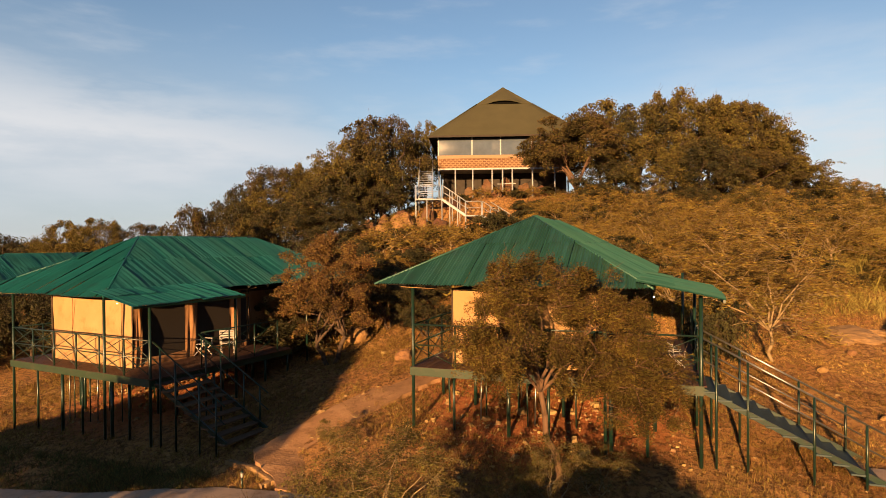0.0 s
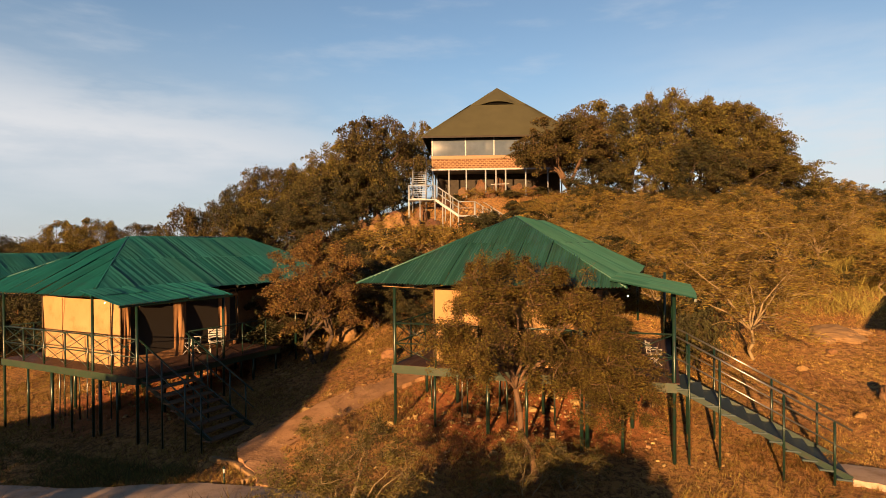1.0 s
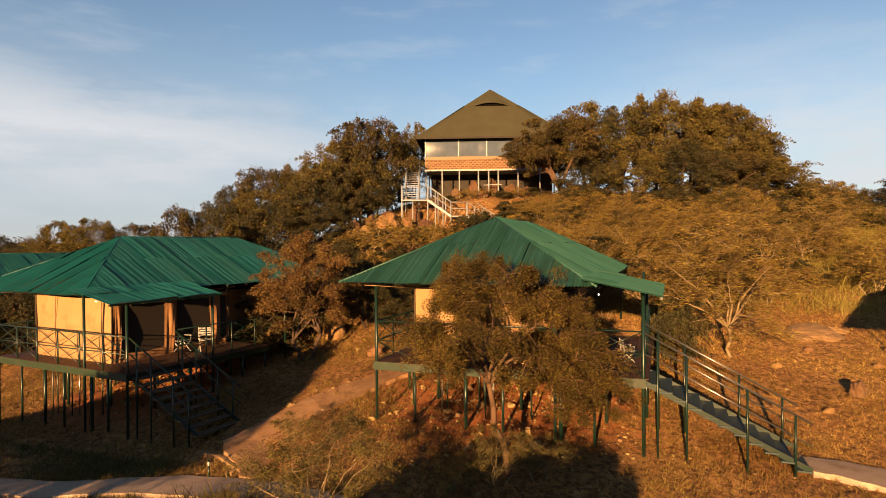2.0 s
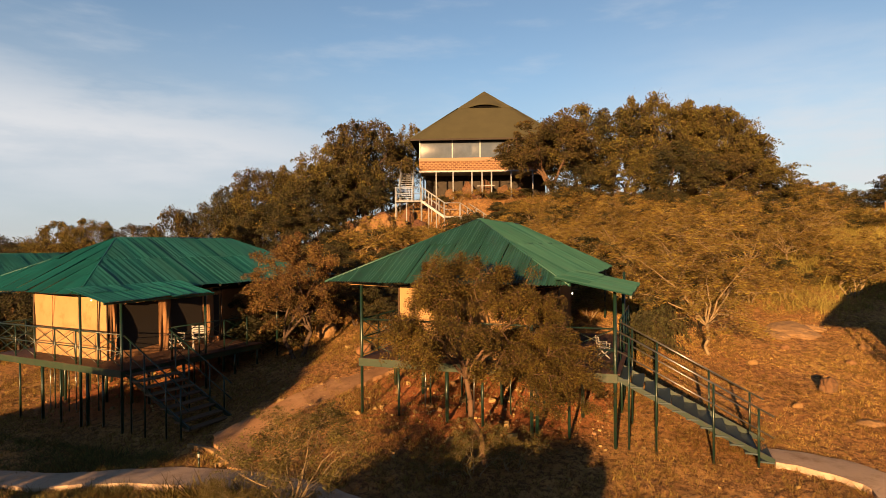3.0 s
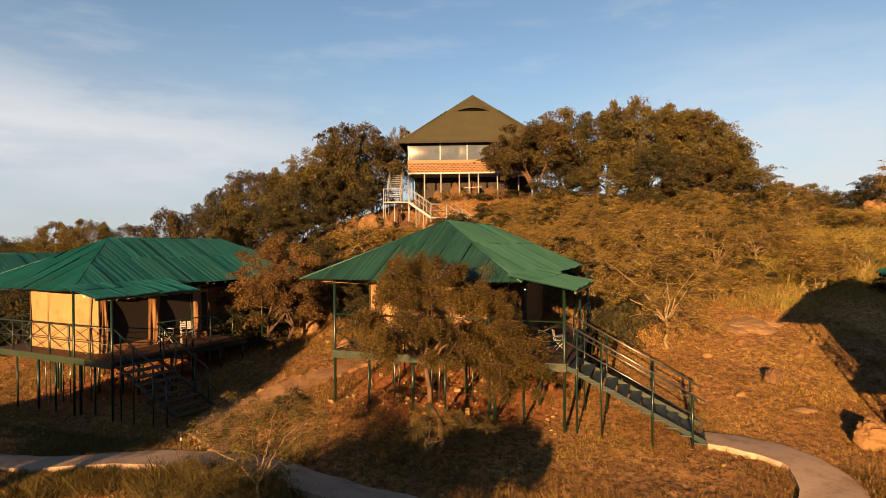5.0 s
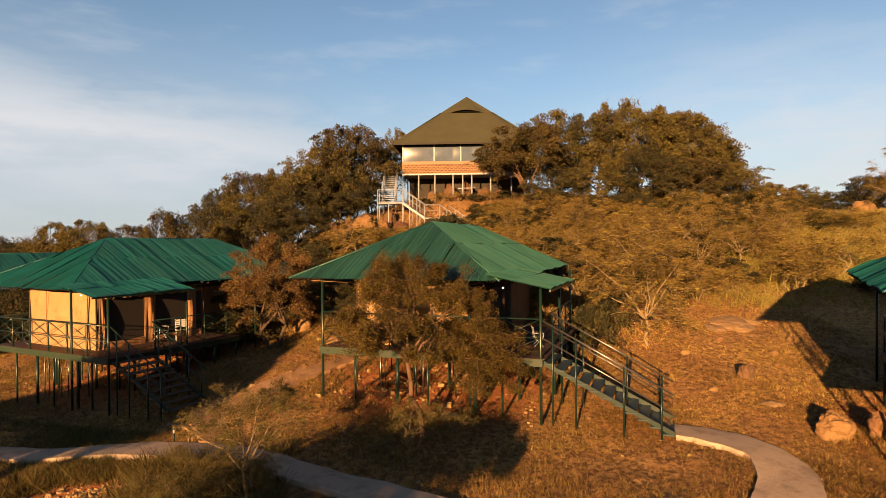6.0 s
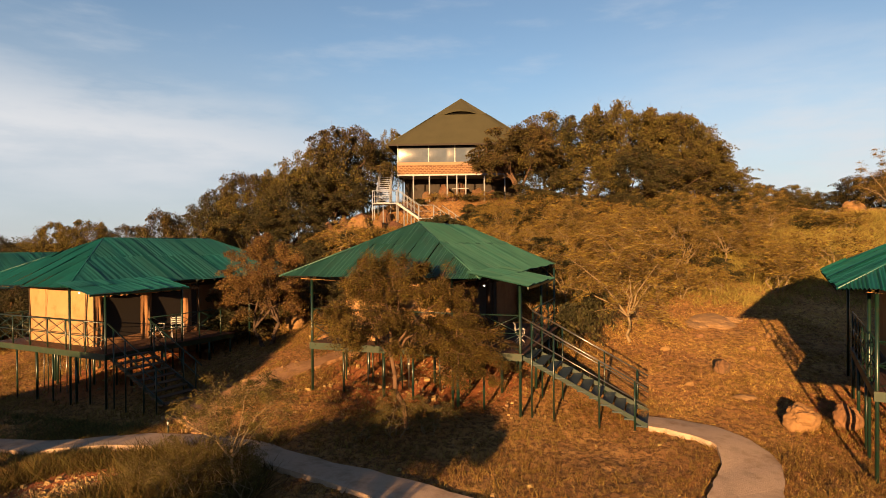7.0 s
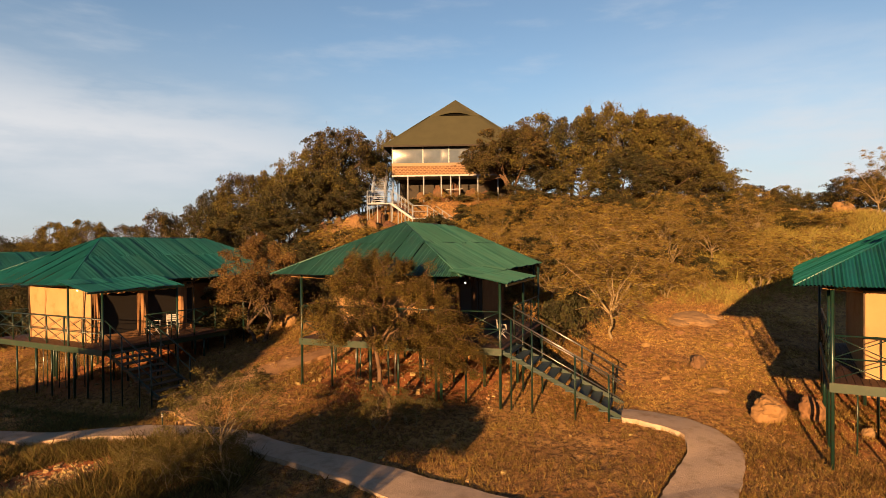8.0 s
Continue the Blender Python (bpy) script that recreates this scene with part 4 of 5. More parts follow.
        for _ in range(twigs):
            e = c + Vector((rng.uniform(-1, 1), rng.uniform(-1, 1), rng.uniform(-0.6, 1))).normalized() * clump_r * rng.uniform(0.8, 1.5)
            tube(bm, c, e, trunk_r * 0.06, trunk_r * 0.02, 3)
    cnt = [max(8, int(leaves * rng.uniform(0.5, 1.4))) for _ in centres]
    outer = sorted(range(len(centres)), key=lambda i: -(Vector(centres[i]) - Vector((lean, 0, mid))).length)[: max(1, len(centres) // 2)]
    for _ in range(sprays):
        c = Vector(centres[rng.choice(outer)])
        out = (c - Vector((lean, 0, mid * 0.8))).normalized() + Vector((rng.uniform(-0.5, 0.5), rng.uniform(-0.5, 0.5), rng.uniform(-0.1, 0.5)))
        out.normalize()
        out.z *= 0.45
        reach = clump_r * rng.uniform(1.3, 2.6)
        pts = [c + out * reach * k / 6 - Vector((0, 0, 0.35 * reach * (k / 6) ** 2)) for k in range(7)]
        limb(bm, pts, trunk_r * 0.07, trunk_r * 0.02, 3)
        for p in pts[2:]:
            centres.append(tuple(p))
            radii.append(clump_r * rng.uniform(0.2, 0.42))
            cnt.append(max(5, leaves // 14))
    part("trunk", bm, bark, tree)
    rr = np.array([[r, r, r * 0.72] for r in radii])
    me = leaf_cloud("crown", centres, rr, cnt, leaf, mat, seed, droop, slim, level)
    crown = new("crown", me)
    crown.parent = tree
    return tree


def put(tree, x, y, turn, s, sz=None, first=False):
    m = pose(x, y, gz(x, y) - 0.05, 0, 0, turn) @ Matrix.Diagonal((s, s, sz or s, 1))
    if first:
        tree.matrix_basis = m
        return tree
    keep = tree.scale.copy()
    tree.scale = (1, 1, 1)
    t = copy_thing(tree, pose(0, 0, 0))
    tree.scale = keep
    t.matrix_basis = m
    return t


# the thorn tree before the middle tent
make_tree("acacia_tree", "spreading thorn tree with feathery rust-olive leaves before the tent", "tree", "", 4.95, 3.75, 0.078, 0.40, 225, 0.24, 470, 0.055, M_LEAFTHORN, M_REDBARK, 5,
          low=0.30, slim=0.30, core=0.5, droop=0.24, twigs=3, level=0.6, lean=-0.42, sprays=190, extra=(1.5, -0.1, 2.2, 0.45, 60), m=pose(2.4, 12.45, gz(2.4, 12.45) - 0.1, 0, 0, 0))
# the bush between the tents
make_tree("bush_tree", "rounded rust-brown bushy tree between the tents", "tree", "", 4.9, 3.4, 0.10, 0.2, 120, 0.30, 300, 0.075, M_LEAFRUST, M_BARK, 8,
          low=0.05, slim=0.45, trunks=2, sprays=90, droop=0.15, m=pose(-4.0, 21.6, gz(-4.0, 21.6) - 0.1))

# hill trees
BROAD = [make_tree("hill_tree", "dense olive-green tree on the rocky hill", "tree", "trees on the hill", 6.0, 6.8, 0.16, 0.28, 150, 0.56, 125, 0.155, (M_LEAF, M_LEAFOLIVE, M_LEAFOLIVE)[i], M_BARK, 21 + i, low=0.10, trunks=1 + i % 2, slim=0.5, core=0.55, sprays=60) for i in range(3)]
DARK = [make_tree("hill_tree", "dark green bushy tree on the hill", "tree", "trees on the hill", 6.0, 6.6, 0.16, 0.22, 150, 0.56, 125, 0.155, M_LEAFDARK, M_BARK, 31 + i, low=0.04, trunks=2, slim=0.5, core=0.55, sprays=50) for i in range(2)]
KINDS = BROAD + DARK
USED = set()
HILL = [  # x, y, kind, width scale, height of its top
    (-14.8, 45.0, 3, 0.6, 11.2), (-12.6, 45.5, 0, 0.85, 12.5), (-9.6, 45.8, 2, 0.85, 13.0), (-6.6, 45.5, 1, 0.9, 14.6), (-4.7, 46.6, 0, 0.9, 16.3), (-3.6, 50.4, 2, 0.75, 16.0), (-1.5, 54.5, 1, 0.42, 17.6),
    (-5.4, 43.9, 3, 0.75, 12.6), (-8.3, 42.8, 4, 0.85, 11.6), (-11.4, 42.0, 1, 0.8, 10.4), (-13.6, 41.0, 3, 0.7, 9.6), (-10.2, 39.8, 4, 0.7, 9.4), (-7.2, 40.2, 3, 0.6, 9.2), (-4.4, 44.7, 4, 0.5, 12.2),
    (12.0, 45.0, 1, 0.95, 17.0), (14.6, 45.6, 3, 0.95, 17.0), (17.0, 45.0, 2, 0.95, 18.0), (19.9, 45.6, 2, 0.95, 17.6), (22.6, 46.0, 1, 0.9, 17.1), (23.4, 46.6, 1, 0.8, 16.9), (25.6, 47.8, 2, 0.7, 14.3), (27.8, 48.6, 0, 0.6, 11.2), (24.2, 45.4, 1, 0.7, 14.2), (22.6, 47.5, 0, 0.85, 17.4),
    (11.6, 41.6, 4, 0.7, 12.4), (14.6, 41.8, 1, 0.8, 13.0), (17.9, 42.0, 4, 0.85, 13.8), (21.0, 42.2, 0, 0.85, 12.8), (24.2, 43.0, 2, 0.8, 12.4), (27.0, 44.5, 1, 0.7, 10.9), (30.2, 45.2, 2, 0.6, 9.8),
    (10.2, 40.4, 3, 0.45, 10.6), (13.2, 39.4, 4, 0.5, 10.0), (16.2, 39.2, 3, 0.5, 10.2), (19.6, 39.2, 1, 0.5, 10.2), (23.0, 39.8, 4, 0.55, 9.8), (26.4, 40.5, 2, 0.5, 9.2), (31.0, 42.0, 1, 0.5, 8.8),
    (44.5, 56.0, 0, 0.8, 13.0), (49.0, 55.0, 1, 0.95, 14.6), (53.5, 54.0, 2, 1.0, 15.2), (58.0, 55.0, 3, 1.0, 15.6), (39.0, 58.0, 1, 0.7, 12.3), (36.0, 54.0, 4, 0.55, 11.3), (33.0, 52.0, 0, 0.6, 11.8),
    (42.0, 57.0, 3, 0.8, 11.6), (47.0, 57.5, 4, 0.9, 12.6), (34.5, 55.5, 3, 0.7, 10.9), (38.5, 56.0, 4, 0.7, 10.9),
    (-4.3, 47.4, 3, 0.42, 11.4), (-5.6, 46.6, 4, 0.45, 10.8), (-2.9, 48.6, 4, 0.4, 11.6),
    (-2.2, 24.3, 3, 0.36, 5.1), (-4.6, 25.0, 4, 0.36, 5.1), (-0.7, 22.9, 4, 0.3, 4.5), (-6.8, 24.4, 3, 0.36, 5.0), (-3.4, 26.2, 4, 0.4, 5.6),
    (-3.2, 28.0, 3, 0.5, 6.0), (-6.0, 26.8, 4, 0.5, 5.9), (-1.2, 26.4, 3, 0.38, 5.2), (-8.6, 28.6, 3, 0.5, 6.0), (1.2, 28.5, 4, 0.4, 5.6), (-4.4, 31.0, 4, 0.5, 6.6),
    (-13.0, 32.4, 0, 0.46, 8.7), (-22.5, 24.6, 3, 0.5, 4.2), (-20.6, 26.2, 4, 0.5, 4.5), (-18.4, 27.6, 3, 0.5, 4.6), (-16.2, 29.0, 4, 0.45, 4.6), (-24.5, 26.5, 4, 0.5, 4.4), (-21.0, 28.6, 3, 0.5, 4.6), (-33.5, 60.0, 2, 0.8, 9.4), (-38.0, 61.0, 1, 0.8, 9.2), (-29.0, 60.0, 0, 0.7, 8.8), (-44.0, 60.0, 3, 0.7, 8.0),
]
for i, (x, y, k, s, top) in enumerate(HILL):
    put(KINDS[k], x, y, (i * 77) % 360, s, (top - gz(x, y)) / 6.0, first=k not in USED)
    USED.add(k)

make_tree("hill_tree", "gnarled tree with reddish forking limbs beside the lodge", "tree", "trees on the hill", 6.9, 5.8, 0.15, 0.22, 165, 0.5, 170, 0.14, M_LEAF, M_REDBARK, 27, low=0.24, core=0.4, slim=0.5, sprays=50, lean=-0.2, extra=(0.2, 2.3, 4.5, 0.75, 46), m=pose(9.3, 42.7, gz(9.3, 42.7) - 0.1, 0, 0, 90))

# pale scrub on the slope
SCRUB = [make_tree("thorn_scrub", "pale golden thorn scrub on the dry slope", "shrub", "scrub on the slope", 2.3, 3.4, 0.045, 0.26, 50, 0.38, 66, 0.16, M_LEAFGOLD, M_PALEBARK, 41 + i, low=0.08, trunks=4, slim=0.2, core=0.3, twigs=3, level=0.3, sprays=30) for i in range(3)]
GREENSCRUB = [make_tree("low_bush", "low dark green bush on the slope", "shrub", "bushes on the slope", 1.7, 2.6, 0.04, 0.2, 60, 0.36, 85, 0.14, M_LEAFDARK, M_BARK, 51 + i, low=0.05, trunks=3, core=0.15, sprays=40) for i in range(2)]
rs = random.Random(9)
used = set()
spots = []
for _ in range(4000):
    x, y = rs.uniform(-9, 34), rs.uniform(23.5, 42)
    bare = (x > 10.5 and y < 24.5 + 0.10 * (x - 10)) or (x > 23 and 30 < y < 41) or (x > 16 and y < 37 and rs.random() < 0.45) or (-4.5 < x < 0.5 and y < 27) or (-6.5 < x < 6.5 and y > 38.0)
    if bare or any((x - a) ** 2 + (y - b) ** 2 < 1.75 ** 2 for a, b in spots):
        continue
    spots.append((x, y))
    if len(spots) > 105:
        break
for i, (x, y) in enumerate(spots):
    gold = rs.random() < (0.66 if x > 4 else 0.3)
    k = rs.randrange(3 if gold else 2)
    src = (SCRUB if gold else GREENSCRUB)[k]
    s = rs.uniform(0.55, 1.15) * (1.0 if gold else 0.9)
    put(src, x, y, rs.uniform(0, 360), s, s * rs.uniform(0.75, 1.05), first=(gold, k) not in used)
    used.add((gold, k))

for i in range(64):
    x, y = rs.uniform(-6, 10.0), rs.uniform(36.5, 42.8)
    if not (-2.2 < x < 3.6 and y > 40.8) and not (x < -1.5 and y > 38.4):
        put((SCRUB + GREENSCRUB)[i % 5], x, y, 37 * i, rs.uniform(0.35, 0.55), rs.uniform(0.3, 0.5))

for i, (x, y, s) in enumerate(((4.6, 40.6, 0.7), (5.8, 41.6, 0.75), (7.2, 40.4, 0.7), (8.4, 41.2, 0.8), (3.8, 39.2, 0.65), (6.2, 39.0, 0.7), (9.6, 39.6, 0.75), (1.8, 38.6, 0.6), (-0.6, 38.4, 0.6), (-3.4, 39.2, 0.7), (-2.6, 41.0, 0.45), (-1.2, 40.4, 0.5), (0.4, 40.2, 0.45), (-3.8, 41.4, 0.4), (5.6, 43.6, 0.55), (7.0, 43.2, 0.6))):
    put(GREENSCRUB[i % 2], x, y, 53 * i, s, s * 0.9)

for i, (x, s) in enumerate(((1.6, 0.4), (2.9, 0.45), (4.3, 0.4), (5.6, 0.5), (6.8, 0.45), (8.1, 0.55))):
    put((GREENSCRUB + SCRUB)[(i * 2) % 5], x, 46.0 + 0.3 * (i % 3), 71 * i, s, s * 0.9)

# pale-barked thorn trees on the bare slope
PALE = make_tree("thorn_tree", "slender pale-barked thorn tree with thin golden leaves", "tree", "pale thorn trees", 5.0, 4.5, 0.065, 0.22, 130, 0.32, 66, 0.14, M_LEAFGOLD, M_PALEBARK, 63, low=-0.15, slim=0.16, core=0.2, twigs=4, level=0.2, sprays=90)
put(PALE, 10.6, 19.75, 0, 1.0, 1.0, first=True)
for i, (x, y, s) in enumerate(((9.0, 24.0, 0.75), (13.4, 24.6, 0.7), (12.6, 27.5, 0.9), (16.2, 28.0, 0.85), (8.0, 28.5, 0.75), (19.4, 30.5, 0.85), (6.0, 28.0, 0.65), (10.6, 31.0, 0.8), (14.8, 32.5, 0.85), (18.2, 34.5, 0.85), (22.4, 33.0, 0.8), (7.4, 33.0, 0.7), (12.0, 35.5, 0.8), (20.6, 26.5, 0.6), (25.0, 36.5, 0.85))):
    put(PALE, x, y, 50 + 70 * i, s, s * (0.8 + 0.06 * (i % 4)))
put(PALE, 43.3, 50.4, 20, 1.2, 1.3)
for x, y, s in ((8.3, 19.0, 0.75), (9.3, 20.8, 0.8)):
    put(GREENSCRUB[0], x, y, 40 * x, s * 0.8, s * 1.45)

# thorny shrub in the foreground
FORE = make_tree("thorn_shrub", "sparse yellow-green thorn shrub beside the footpath", "shrub", "thorn shrubs by the path", 2.1, 2.8, 0.028, 0.2, 90, 0.24, 70, 0.06, M_LEAFOLIVE, M_PALEBARK, 71, low=0.1, trunks=4, slim=0.3, core=0.2, twigs=5, sprays=45)
put(FORE, -0.85, 8.55, 0, 0.55, 0.62, first=True)
for x, y, s, sz in ((-2.6, 14.4, 0.4, 0.4), (-2.6, 10.1, 0.5, 0.42), (-2.0, 8.4, 0.6, 0.5), (-3.2, 9.2, 0.5, 0.38), (-1.4, 9.3, 0.5, 0.5), (2.1, 11.9, 0.55, 0.6), (3.0, 12.1, 0.55, 0.5), (1.3, 11.7, 0.4, 0.36)):
    put(FORE, x, y, 60 * x + 20, s, sz)
make_tree("thorn_tree", "small sparse thorn tree with long bare pale twigs", "tree", "", 2.62, 2.2, 0.034, 0.36, 105, 0.2, 140, 0.046, M_LEAFOLIVE, M_PALEBARK, 77, low=0.30, slim=0.3, core=0.25, twigs=6, sprays=50, lean=-0.12, m=pose(-0.94, 8.75, gz(-0.94, 8.75) - 0.05))

# trees out of view towards the sun, whose shade falls over the lower ground
SHADE = make_tree("umbrella_tree", "flat-topped umbrella thorn tree", "tree", "umbrella thorn trees", 3.8, 4.6, 0.1, 0.6, 110, 0.36, 130, 0.15, M_LEAFDARK, M_BARK, 91, low=0.70, slim=0.6, core=0.1, twigs=1)
for i, (x, y, top) in enumerate(((-12.9, 0.6, 4.5), (-14.0, 0.2, 4.7), (-16.0, 0.6, 4.8), (-19.2, 0.8, 3.9), (-13.2, -1.6, 4.8), (-15.0, -1.8, 4.7), (-17.6, -1.4, 4.6), (-12.5, 0.9, 4.9), (-17.6, 0.5, 4.4))):
    put(SHADE, x, y, 80 * i, 0.8, (top - gz(x, y)) / 3.8, first=i == 0)
for i, (x, y, s, top) in enumerate(((-3.9, -1.6, 0.4, 4.5), (-3.3, -2.4, 0.42, 4.7), (-2.6, -1.2, 0.42, 4.2))):
    put(DARK[i % 2], x, y, 80 * i, s, (top - gz(x, y)) / 6.0)


for i, (x, y, s, top) in enumerate(((-1.9, -3.6, 0.55, 4.7), (-1.3, -2.9, 0.45, 4.45))):
    put(SHADE, x, y, 130 * i, s, (top - gz(x, y)) / 3.8)
TALLSHADE = make_tree("shade_tree", "broad dense dark thorn tree", "tree", "umbrella thorn trees", 5.0, 4.4, 0.12, 0.4, 170, 0.42, 150, 0.16, M_LEAFDARK, M_BARK, 95, low=0.42, slim=0.6, core=0.1, twigs=1)
for i, (x, y, s, top) in enumerate(((-14.2, 0.3, 0.7, 5.7), (-12.9, 0.1, 0.7, 6.5), (-11.4, -0.1, 0.65, 6.6), (-13.4, -1.2, 0.7, 6.3), (-11.9, -2.0, 0.65, 6.8))):
    put(TALLSHADE, x, y, 80 * i, s, (top - gz(x, y)) / 5.0, first=i == 0)


# ---- rocks ----
def make_rock(name, label, x, y, sx, sy, sz, seed, mat=M_ROCK, sub=4, sink=0.25, turn=0, tilt=0, group="boulders"):
    bm = bmesh.new()
    bmesh.ops.create_icosphere(bm, subdivisions=sub, radius=1)
    o = Vector((seed * 3.1, seed * 1.7, seed * 0.9))
    for v in bm.verts:
        d = v.co.normalized()
        k = 1 + 0.30 * noise.noise(d * 1.3 + o) + 0.13 * noise.noise(d * 3.1 + o) + 0.05 * noise.noise(d * 8 + o) + 0.04 * noise.noise(d * 17 + o)
        c = noise.cell(d * 1.6 + o)
        v.co = Vector((d.x * sx, d.y * sy, d.z * sz)) * (k + 0.06 * c)
    for f in bm.faces:
        f.smooth = False
    ob = part(name, bm, mat)
    ob.matrix_basis = pose(x, y, gz(x, y) + sz * (1 - 2 * sink), tilt, 0, turn)
    return tagged(ob, label, "rock", group)


make_rock("boulder", "red boulder on the dry slope beside the tent", 12.95, 12.35, 0.45, 0.42, 0.42, 1, sink=0.3)
make_rock("boulder", "red boulder on the dry slope beside the tent", 14.1, 12.2, 0.32, 0.35, 0.42, 2, sink=0.3)
make_rock("boulder", "small upright red stone in dry grass", 12.75, 16.5, 0.28, 0.22, 0.30, 3, M_DARKROCK, sink=0.3, turn=30)
make_rock("rock_slab", "flat pale rock outcrop in the slope", 14.9, 22.1, 0.95, 0.8, 0.22, 4, M_PALEROCK, sink=0.42, tilt=12)
make_rock("rock_slab", "flat pale rock outcrop in the slope", 14.0, 21.5, 0.5, 0.4, 0.15, 5, M_PALEROCK, sink=0.42, tilt=12, turn=50)
make_rock("rock_slab", "flat pale rock outcrop in the slope", 15.9, 22.4, 0.5, 0.4, 0.16, 6, M_PALEROCK, sink=0.42, tilt=12, turn=110)
for i, (x, y, s) in enumerate(((11.7, 18.8, 0.12), (16.3, 20.1, 0.14), (14.8, 18.6, 0.12), (13.6, 20.3, 0.12), (11.2, 15.4, 0.1), (17.2, 19.5, 0.13))):
    make_rock("boulder", "small red stone in dry grass", x, y, s * 1.3, s, s, 10 + i, sink=0.35)
make_rock("boulder", "round red boulder beside the bushy tree", -3.4, 24.2, 0.45, 0.42, 0.42, 21, sink=0.25)
make_rock("boulder", "large red granite boulder among far trees", 41.6, 52.6, 1.25, 0.9, 0.95, 22, sink=0.22, turn=35)
make_rock("boulder", "red granite boulder among far trees", 36.5, 53.0, 1.1, 0.9, 0.7, 23, sink=0.3)
make_rock("boulder", "red granite boulder among far trees", 44.5, 53.5, 1.2, 0.9, 0.6, 24, sink=0.3)
for i, (x, y, sx, sz) in enumerate(((-2.9, 43.2, 0.55, 0.8), (-4.0, 42.6, 0.5, 0.75), (-4.9, 42.3, 0.55, 0.5), (-5.6, 42.0, 0.5, 0.8), (-1.1, 43.6, 0.45, 0.7), (0.6, 45.2, 0.6, 0.45), (-0.2, 42.7, 0.6, 0.5), (2.2, 47.8, 0.6, 0.5), (3.6, 48.6, 0.5, 0.8), (5.0, 48.2, 0.45, 0.9), (6.4, 48.0, 0.6, 0.6), (7.6, 47.2, 0.7, 0.5), (4.2, 47.0, 0.5, 0.35))):
    make_rock("boulder", "red granite boulder below the lodge, darkened for the floor's shade", x, y, sx, sx * 0.8, sz, 30 + i, M_DARKROCK, sink=0.3, turn=40 * i)
make_rock("rock_slab", "flat pale stone sunk in the dry grass", 12.4, 14.3, 0.34, 0.24, 0.08, 51, M_PALEROCK, sink=0.44)
make_rock("boulder", "small pale stone beside the tent's stilts", 14.75, 10.9, 0.16, 0.14, 0.14, 52, M_PALEROCK)
for i, (x, y, sx, sz) in enumerate(((-2.7, 41.3, 0.75, 1.05), (-4.1, 40.8, 0.6, 0.6), (-4.9, 40.6, 0.6, 0.95), (-3.4, 40.4, 0.4, 0.4), (-1.5, 42.2, 0.5, 0.6))):
    make_rock("boulder", "tall red granite boulder below the lodge, darkened for the floor's shade stairs", x, y, sx, sx * 0.8, sz, 60 + i, sink=0.25, turn=35 * i)
make_rock("boulder", "small orange stone by the path", -1.35, 20.6, 0.3, 0.25, 0.2, 50)


# ---- grass and stones ----
def scatter(name, label, category, n, region, height, wide, blades, mat, seed, keep):
    rng = np.random.default_rng(seed)
    x0, x1, y0, y1 = region
    x, y = rng.uniform(x0, x1, n), rng.uniform(y0, y1, n)
    ok = keep(x, y)
    x, y = x[ok], y[ok]
    patch = 0.55 + 0.45 * np.sin(0.9 * x + 1.3 * np.sin(0.7 * y)) * np.sin(1.1 * y + 0.8 * np.sin(0.6 * x)) + rng.normal(0, 0.2, len(x))
    ok = patch > rng.uniform(0.0, 0.5, len(x))
    x, y, patch = x[ok], y[ok], patch[ok]
    x, y, patch = (np.repeat(a, blades) for a in (x, y, patch))
    k = len(x)
    x, y = x + rng.normal(0, wide, k), y + rng.normal(0, wide, k)
    z = ground_z(x, y) - 0.02
    h = height * rng.uniform(0.4, 1.25, k) * (0.6 + 0.5 * np.clip(patch, 0, 1.2))
    a = rng.uniform(0, 6.28, k)
    tilt = rng.normal(0, 0.75, (k, 2)) * h[:, None]
    w = (0.005 + 0.03 * h) * rng.uniform(0.6, 1.2, k)
    dx, dy = np.cos(a) * w, np.sin(a) * w
    base = np.stack([x, y, z], 1)
    side = np.stack([dx, dy, np.zeros(k)], 1)
    tip = base + np.stack([tilt[:, 0], tilt[:, 1], h], 1)
    v = np.stack([base - side, base + side, tip], 1).reshape(-1, 3)
    me = mesh_of(name, v.tolist(), np.arange(3 * k).reshape(-1, 3).tolist(), mat)
    tagged(new(name, me), label, category, kind="stuff")


def inside(x, y, line_a, line_b, pad):
    """Whether points lie on a strip between two edge lines."""
    hit = np.zeros(len(x), bool)
    for i in range(len(line_a) - 1):
        q = np.array([line_a[i], line_a[i + 1], line_b[i + 1], line_b[i]])
        c = q.mean(0)
        q = c + (q - c) * (1 + pad)
        s = [(q[(j + 1) % 4, 0] - q[j, 0]) * (y - q[j, 1]) - (q[(j + 1) % 4, 1] - q[j, 1]) * (x - q[j, 0]) for j in range(4)]
        s = np.array(s)
        hit |= (s > 0).all(0) | (s < 0).all(0)
    return hit


def open_ground(x, y):
    on = inside(x, y, PATH_STAIR_L, PATH_STAIR_R, 0.02) | inside(x, y, PATH_LOW_N, PATH_LOW_S, 0.02)
    dirt = inside(x, y, DIRT_L, DIRT_R, 0.0) & (np.sin(9 * x + 5 * y) + np.sin(6.1 * x - 7.3 * y) > -0.45)
    gravel = ((x + 5.4) ** 2 / 2.6 + (y - 9.8) ** 2 / 1.3 < 1 + 0.4 * np.sin(5 * x) * np.sin(7 * y))
    return ~(on | dirt | gravel)


